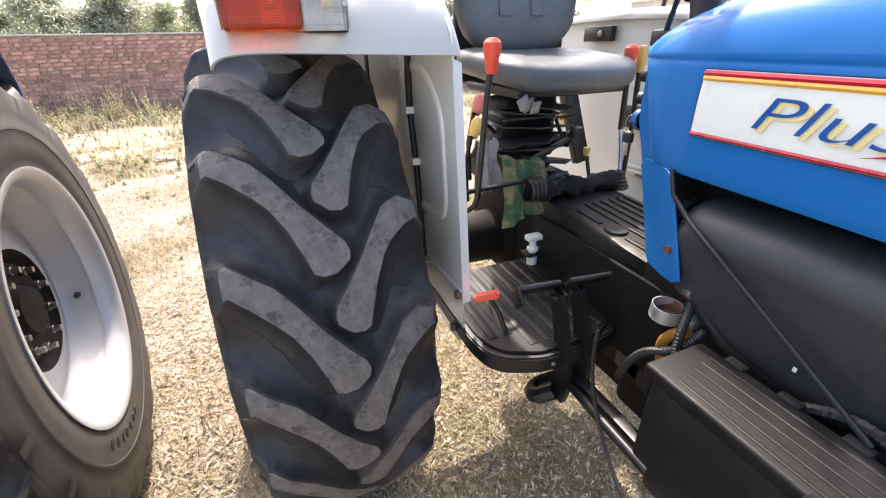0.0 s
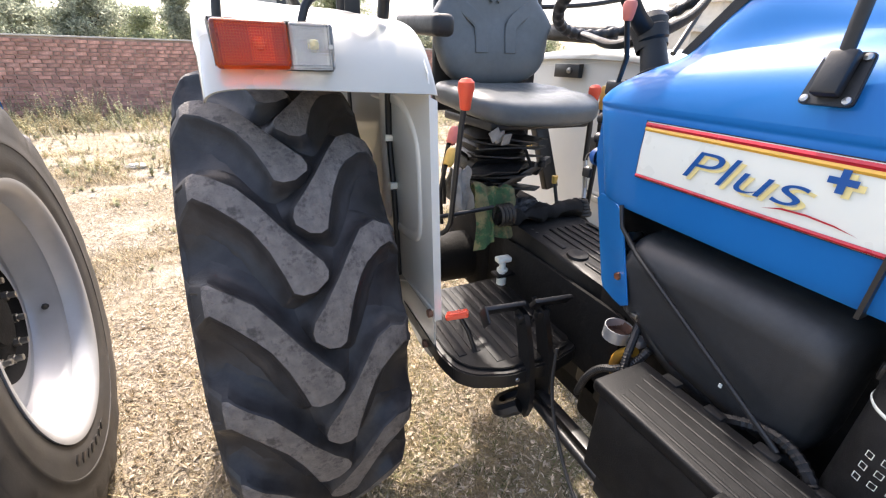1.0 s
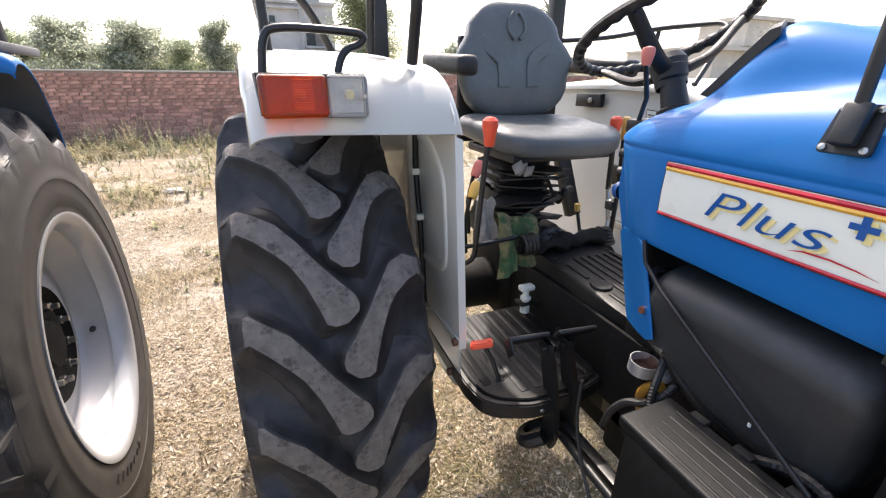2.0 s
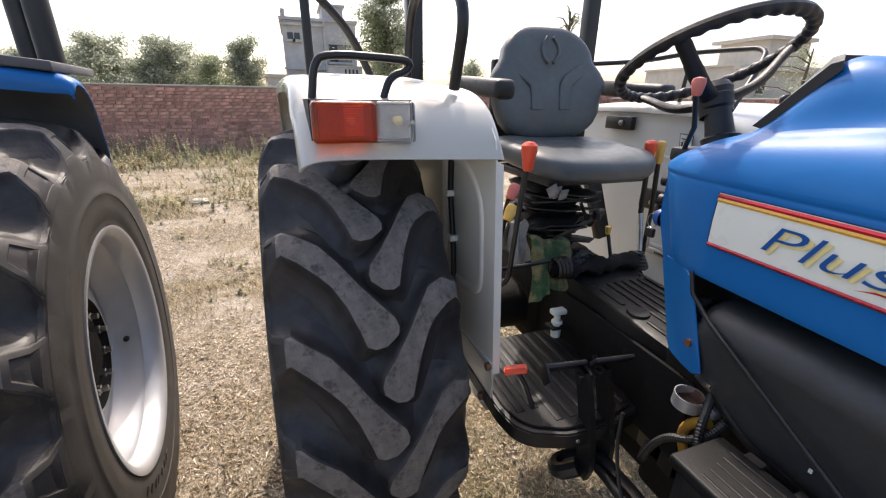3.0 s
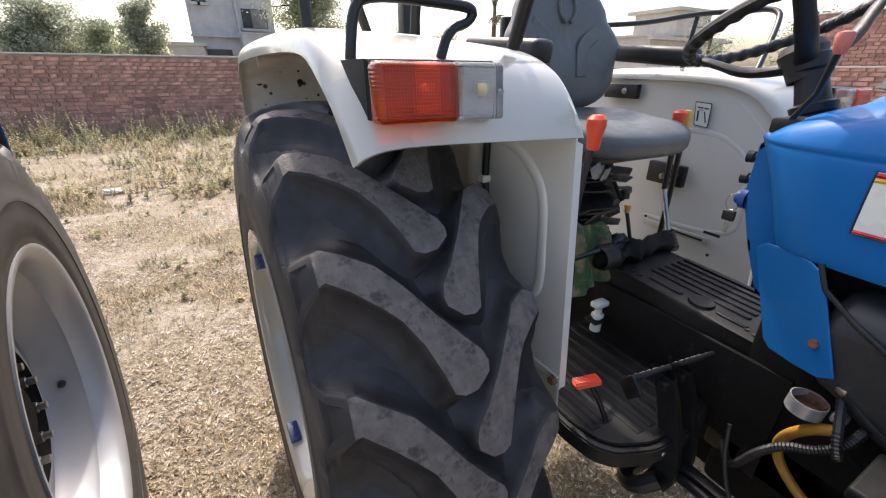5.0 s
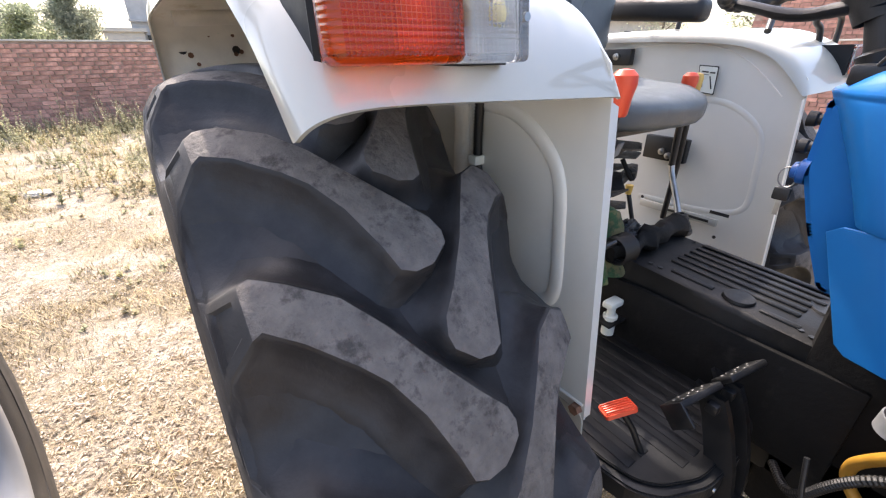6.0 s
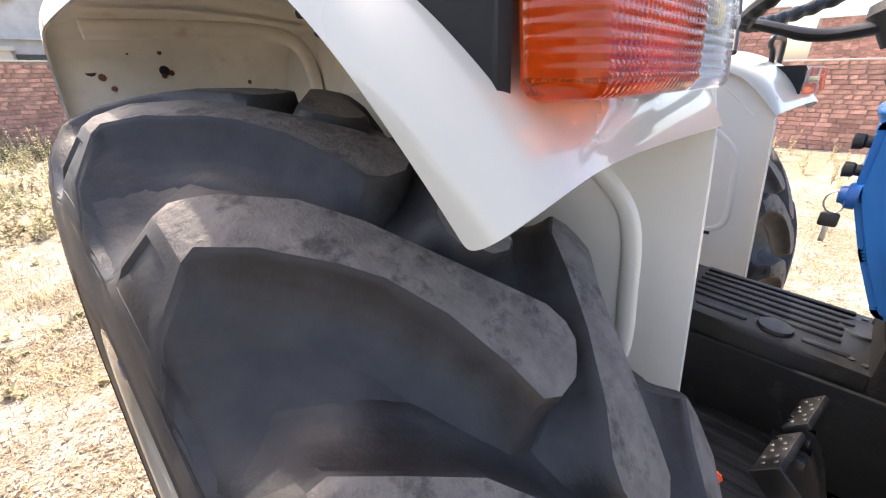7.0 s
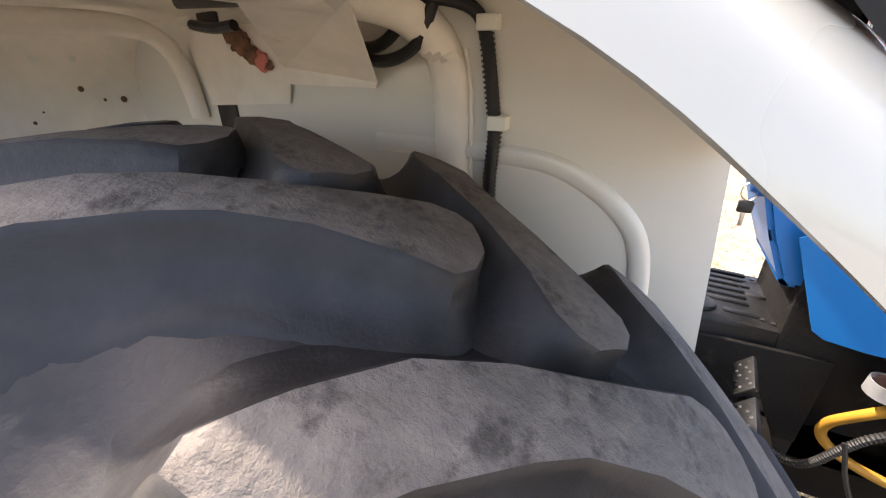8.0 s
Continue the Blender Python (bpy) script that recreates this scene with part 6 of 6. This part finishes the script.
while tufts < 30000:
    x, y = rnd.uniform(-4.5, 2.0), rnd.uniform(1.6, 8.5)
    g = noise.noise(Vector((x * 0.8, y * 0.8, 7.0))) + 0.6 * noise.noise(Vector((x * 2.6, y * 2.6, 3.0)))
    if g < 0.10 + 0.25 * rnd.random():
        continue
    tufts += 1
    a, h = rnd.uniform(0, 6.28), rnd.uniform(0.02, 0.075) * (0.6 + g)
    lean = Vector((math.cos(a), math.sin(a), 0)) * h * rnd.uniform(0.4, 1.8)
    w = Vector((-math.sin(a), math.cos(a), 0)) * rnd.uniform(0.002, 0.004)
    c = Vector((x, y, ground_z(x, y)))
    grass.append([tuple(c - w), tuple(c + w), tuple(c + lean + Vector((0, 0, h)))])
quads("dry_grass", grass, STRAW, "short dry grass blades", "grass")


def weed(items, x, y, h, leafy):
    """A thin branching stem with small leaves."""
    z = ground_z(x, y)
    lean = Vector((rnd.uniform(-0.2, 0.2), rnd.uniform(-0.2, 0.2), 1))
    for s in range(rnd.randint(2, 4)):
        d = (lean + Vector((rnd.uniform(-0.35, 0.35), rnd.uniform(-0.35, 0.35), 0))).normalized()
        hh = h * rnd.uniform(0.5, 1.0)
        w = Vector((0.003, 0.003, 0))
        p0, p1 = Vector((x, y, z)), Vector((x, y, z)) + d * hh
        items.append([tuple(p0 - w), tuple(p0 + w), tuple(p1)])
        for _ in range(int(leafy * hh * 60)):
            t = rnd.uniform(0.15, 1.0)
            p = p0.lerp(p1, t)
            a = rnd.uniform(0, 6.28)
            u = Vector((math.cos(a), math.sin(a), rnd.uniform(-0.2, 0.7))) * rnd.uniform(0.012, 0.04) * (1.3 - t * 0.7)
            v = Vector((-math.sin(a), math.cos(a), rnd.uniform(-0.3, 0.3))) * u.length * 0.4
            items.append([tuple(p), tuple(p + u * 0.5 + v), tuple(p + u), tuple(p + u * 0.5 - v)])


weeds = []
for _ in range(6500):
    x, y = rnd.uniform(-11, 5), rnd.uniform(5.6, 12.4)
    if noise.noise(Vector((x * 0.6, y * 0.6, 9.0))) + (y - 8.8) * 0.12 < rnd.uniform(-0.25, 0.15):
        continue
    weed(weeds, x, y, rnd.uniform(0.05, 0.30) * (0.45 + max(0, y - 4) / 8), 1.5)
for _ in range(260):
    weed(weeds, rnd.uniform(-10, 3), rnd.uniform(10.4, 12.3), rnd.uniform(0.4, 0.9), 1.6)
for _ in range(220):
    weed(weeds, rnd.uniform(7.0, 9.8), rnd.uniform(-1.0, 7.0), rnd.uniform(0.15, 0.55), 1.2)
for cx, cy, r, n in ((-0.4, 6.3, 0.2, 40), (-0.1, 6.4, 0.2, 30), (-1.6, 6.5, 0.35, 45), (-0.7, 7.2, 0.3, 60), (-2.9, 7.4, 0.7, 90), (0.2, 7.4, 0.5, 60), (-3.6, 6.2, 0.5, 50)):
    for _ in range(n):
        weed(weeds, cx + rnd.gauss(0, r), cy + rnd.gauss(0, r), rnd.uniform(0.06, 0.30), 1.6)
for _ in range(300):
    x, y = rnd.uniform(-4, 1.5), rnd.uniform(3.0, 7.0)
    if noise.noise(Vector((x * 1.2, y * 1.2, 2.0))) > 0.05:
        weed(weeds, x, y, rnd.uniform(0.02, 0.08), 3.0)
quads("weeds", weeds, WEED, "straggling green and dry weeds before the wall", "weeds")
bag = rag("plastic_scrap", (-1.45, 6.62, 0.02), (0.13, 0.10, 0.045), 31, PALE_PLASTER, "crumpled white plastic scrap on the soil")
for x, y, s, m_ in ((9.3, 2.4, 0.12, DECAL_WHITE), (9.1, 3.0, 0.10, CLOTH_GREEN)):
    rag("plastic_scrap", (x, y, 0.06), (s, s, s * 0.6), int(x * 10), m_, "crumpled plastic scrap by the brick wall")

# ---- buildings beyond the wall ----
def building(name, x0, x1, y0, y1, h, material, label, windows=(), extras=()):
    b = empty(name, label, "building")
    part("wall", boxed(x0, x1, y0, y1, 0, h), material, b, smooth=False)
    part("roof", boxed(x0 - 0.2, x1 + 0.2, y0 - 0.2, y1 + 0.2, h, h + 0.25), material, b, smooth=False)
    for wx, wz, ww, wh in windows:
        w = part("window", boxed(wx, wx + ww, y0 - 0.04, y0 + 0.02, wz, wz + wh), DARK_GLASS, b, smooth=False)
        part("window_sill", boxed(wx - 0.15, wx + ww + 0.15, y0 - 0.3, y0 - 0.045, wz - 0.2, wz), material, w, smooth=False)
    for e in extras:
        part("ledge", boxed(*e), material, b, smooth=False)
    return b


# the third window is a dark sheet for the shaded balcony recess
house = building("concrete_building", -0.4, 6.4, 45, 56, 8.2, CONCRETE, "unfinished grey concrete house with a balcony",
         windows=((0.05, 6.55, 0.5, 0.6), (0.65, 6.55, 0.5, 0.6), (3.75, 4.75, 2.1, 1.55), (0.5, 2.5, 2.0, 0.5)),
         extras=((3.4, 6.7, 43.7, 45, 3.25, 3.45), (3.4, 6.7, 43.7, 43.85, 3.45, 4.25), (-0.5, 3.3, 44.6, 45, 3.95, 4.12), (-0.5, 3.3, 44.7, 45, 7.75, 7.95), (-0.4, 0.0, 45, 45.5, 8.2, 9.1), (3.4, 5.4, 46, 50, 8.2, 9.7), (3.2, 5.6, 45.8, 50.2, 9.7, 9.9), (3.3, 3.5, 44.8, 45, 2.0, 8.2)))
# dark boxes on the parapet stand for its shaded gaps
for k in range(4):
    part("balcony_slot", boxed(5.0 + 0.36 * k, 5.16 + 0.36 * k, 43.66, 43.72, 3.62, 4.05), DARK_GLASS, house, smooth=False)
part("balcony_rail", boxed(3.3, 6.8, 43.62, 43.88, 4.25, 4.36), CONCRETE, house, smooth=False)
part("room_shutter", boxed(4.55, 5.8, 44.9, 44.955, 4.8, 6.25), HAZED_BOARD, house, "grey wooden boards in the balcony opening, paled for haze", smooth=False)
building("plaster_shed", -2.2, 0.3, 42, 48, 3.1, PALE_PLASTER, "small pale plastered outbuilding")
building("plaster_house", 50, 66, 38, 52, 5.6, PALE_PLASTER, "pale two-storey house with a roof ledge", windows=((54, 2.6, 1.4, 1.4),), extras=((54, 61, 37.6, 44, 5.8, 8.6), (53.4, 61.6, 37.2, 45, 8.6, 9.0), (49.4, 66.6, 37.2, 38, 5.2, 5.6)))


# ---- trees ----
def tree(x, y, h, spread, seed, material, label, dense=1.0, low=0.25):
    r = random.Random(seed)
    t = empty("tree", label, "tree", "trees beyond the wall")
    t.location = (x, y, 0)
    bm = bmesh.new()
    top = Vector((r.uniform(-0.2, 0.2), r.uniform(-0.2, 0.2), h * 0.85))
    tube(bm, [Vector((0, 0, -0.1)), top * 0.35 + Vector((r.uniform(-.1, .1), 0, 0)), top * 0.7, top], 0.1, n=8, radii=[h * 0.03, h * 0.025, h * 0.016, h * 0.006])
    tips = []
    for k in range(int(13 * max(1, dense))):
        f = r.uniform(low, 0.92)
        a = r.uniform(0, 6.28)
        reach = spread * r.uniform(0.5, 1.0) * math.sin(math.pi * min(0.97, 0.18 + 0.82 * f)) ** 0.6
        p = top * f
        e = p + Vector((math.cos(a) * reach, math.sin(a) * reach, h * r.uniform(0.02, 0.14)))
        tube(bm, [p, p.lerp(e, 0.5) + Vector((0, 0, 0.04 * h)), e], 0.03, n=5, radii=[h * 0.010, h * 0.006, h * 0.003])
        tips += [(p.lerp(e, q), max(0.42, reach * r.uniform(0.30, 0.5))) for q in (0.3, 0.65, 1.0)]
    part("trunk", bm, BARK, t)
    co, fa = [], []
    for c, rad in tips:
        for _ in range(int(120 * dense)):
            d = Vector((r.gauss(0, 1), r.gauss(0, 1), r.gauss(0, 0.75))) * rad * 0.55
            p = c + d
            s = r.uniform(0.04, 0.10)
            u = Vector((r.uniform(-1, 1), r.uniform(-1, 1), r.uniform(-1, 1))).normalized() * s
            v = u.orthogonal().normalized() * s * 0.5
            i = len(co)
            co += [tuple(p - u), tuple(p + v), tuple(p + u), tuple(p - v)]
            fa.append((i, i + 1, i + 2, i + 3))
    me = bpy.data.meshes.new("crown")
    me.from_pydata(co, [], fa)
    me.materials.append(material)
    ob = new("crown", me)
    ob.parent = t
    return t


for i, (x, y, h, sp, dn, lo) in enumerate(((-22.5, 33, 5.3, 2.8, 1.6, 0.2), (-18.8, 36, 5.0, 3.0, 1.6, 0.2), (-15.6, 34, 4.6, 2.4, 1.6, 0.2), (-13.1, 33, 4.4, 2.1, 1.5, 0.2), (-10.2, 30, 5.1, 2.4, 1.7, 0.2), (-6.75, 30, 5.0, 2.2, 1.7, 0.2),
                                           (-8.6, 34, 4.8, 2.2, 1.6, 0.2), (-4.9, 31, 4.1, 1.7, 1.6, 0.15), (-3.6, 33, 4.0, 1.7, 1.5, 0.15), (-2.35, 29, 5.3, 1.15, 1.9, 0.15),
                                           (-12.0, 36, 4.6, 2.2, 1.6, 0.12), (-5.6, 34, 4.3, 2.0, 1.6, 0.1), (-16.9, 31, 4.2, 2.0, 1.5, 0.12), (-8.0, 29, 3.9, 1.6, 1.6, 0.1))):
    tree(x, y, h, sp, 40 + i, LEAF_LIGHT if i in (0, 3, 7, 8) else LEAF, "broad green tree beyond the brick wall, haze in its leaf colour", dense=dn, low=lo)
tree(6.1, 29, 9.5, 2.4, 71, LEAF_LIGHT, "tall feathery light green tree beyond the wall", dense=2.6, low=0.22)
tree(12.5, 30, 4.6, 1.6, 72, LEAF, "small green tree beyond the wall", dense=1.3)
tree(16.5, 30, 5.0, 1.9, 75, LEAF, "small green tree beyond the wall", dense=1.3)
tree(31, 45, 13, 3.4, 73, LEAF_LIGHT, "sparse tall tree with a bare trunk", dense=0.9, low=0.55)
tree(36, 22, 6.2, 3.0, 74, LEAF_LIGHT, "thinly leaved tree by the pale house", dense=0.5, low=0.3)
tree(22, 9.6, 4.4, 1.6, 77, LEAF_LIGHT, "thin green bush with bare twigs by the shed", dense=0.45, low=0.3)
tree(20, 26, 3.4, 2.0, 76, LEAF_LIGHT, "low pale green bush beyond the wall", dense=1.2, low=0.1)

# ---- brick walls, with bricks that can be told apart ----
def brick_block(sx, sy, sz, rr):
    bm = bmesh.new()
    box(bm, -sx, sx, -sy, sy, -sz, sz)
    for v in bm.verts:
        v.co += Vector((rr.uniform(-1, 1), rr.uniform(-1, 1), rr.uniform(-1, 1))) * 0.005
    return bm


rb = random.Random(9)
BRICKS = [finish(brick_block(0.110, 0.05, 0.034, rb), "brick", BRICK, smooth=False) for _ in range(6)]


def brick_wall(name, start, along, length, height, label, picked, thick=0.23):
    """A wall from start in direction along (unit), whose bricks near `picked` (a stretch along it) are objects of their own."""
    ax = Vector(along)
    out = Vector((ax.y, -ax.x, 0))
    m = Matrix(((ax.x, -out.x, 0, start[0]), (ax.y, -out.y, 0, start[1]), (0, 0, 1, 0), (0, 0, 0, 1)))
    w = part(name, boxed(0, length, 0.02, thick, 0, height - 0.02), MORTAR, None, label, smooth=False, category="wall", kind="structure")
    w.matrix_basis = m
    co, fa = [], []
    course, count = 0.083, 0
    for r in range(int(height / course)):
        x = -0.12 * (r % 2) + rb.uniform(-0.03, 0.03)
        while x < length:
            l = 0.225 if rb.random() < 0.72 else 0.112
            cx, cz = x + l / 2, r * course + course / 2 + rb.uniform(-0.004, 0.004)
            proud = rb.uniform(-0.008, 0.012)
            x += l + rb.uniform(0.006, 0.02)
            if cx < 0.1 or cx > length - 0.1:
                continue
            if picked[0] < cx < picked[1] and count < 300 and r * course > picked[2]:
                count += 1
                ob = new("brick", BRICKS[rb.randrange(6)])
                ob.parent = w
                ob.matrix_basis = pose(cx, 0.05 - proud, cz, 0, rb.uniform(-1.2, 1.2), rb.uniform(-1, 1)) @ Matrix.Diagonal((l / 0.235, 1, 1, 1))
            else:
                i = len(co)
                hx, hz = l / 2 - 0.003, 0.035 + rb.uniform(-0.003, 0.003)
                q = rb.uniform(-0.006, 0.006)
                for yy in (-proud, 0.06):
                    co += [(cx - hx, yy, cz - hz + q), (cx + hx, yy, cz - hz - q), (cx + hx, yy, cz + hz - q), (cx - hx, yy, cz + hz + q)]
                fa += [(i, i + 1, i + 2, i + 3), (i, i + 4, i + 5, i + 1), (i + 1, i + 5, i + 6, i + 2), (i + 2, i + 6, i + 7, i + 3), (i + 3, i + 7, i + 4, i)]
    me = bpy.data.meshes.new("bricks")
    me.from_pydata(co, [], fa)
    me.materials.append(BRICK_MANY)
    tagged(new("bricks", me), kind="stuff").parent = w
    cap = part("coping", boxed(0, length, -0.015, thick + 0.02, height - 0.022, height + 0.012, 0.006), PALE_PLASTER, w, "thin pale mortar capping")
    return w


wall_n = brick_wall("wall_north", (-18.0, 12.6), (1, 0, 0), 29.0, 1.72, "low wall of rough red brick with a thin mortar cap", (13.0, 18.4, 0.85))
wall_e = brick_wall("wall_east", (10.6, 12.9), (0, -1, 0), 17.3, 1.58, "low wall of rough red brick behind dry weeds", (8.3, 12.3, 0.6))
shed = brick_wall("wall_shed", (14.0, 6.3), (0, -1, 0), 3.4, 2.85, "taller brick wall of a shed beyond the yard", (50, 51, 0))
far_shed = brick_wall("wall_far", (24.0, 3.4), (0, -1, 0), 16.0, 3.35, "weathered brick wall of a far shed", (50, 51, 0))
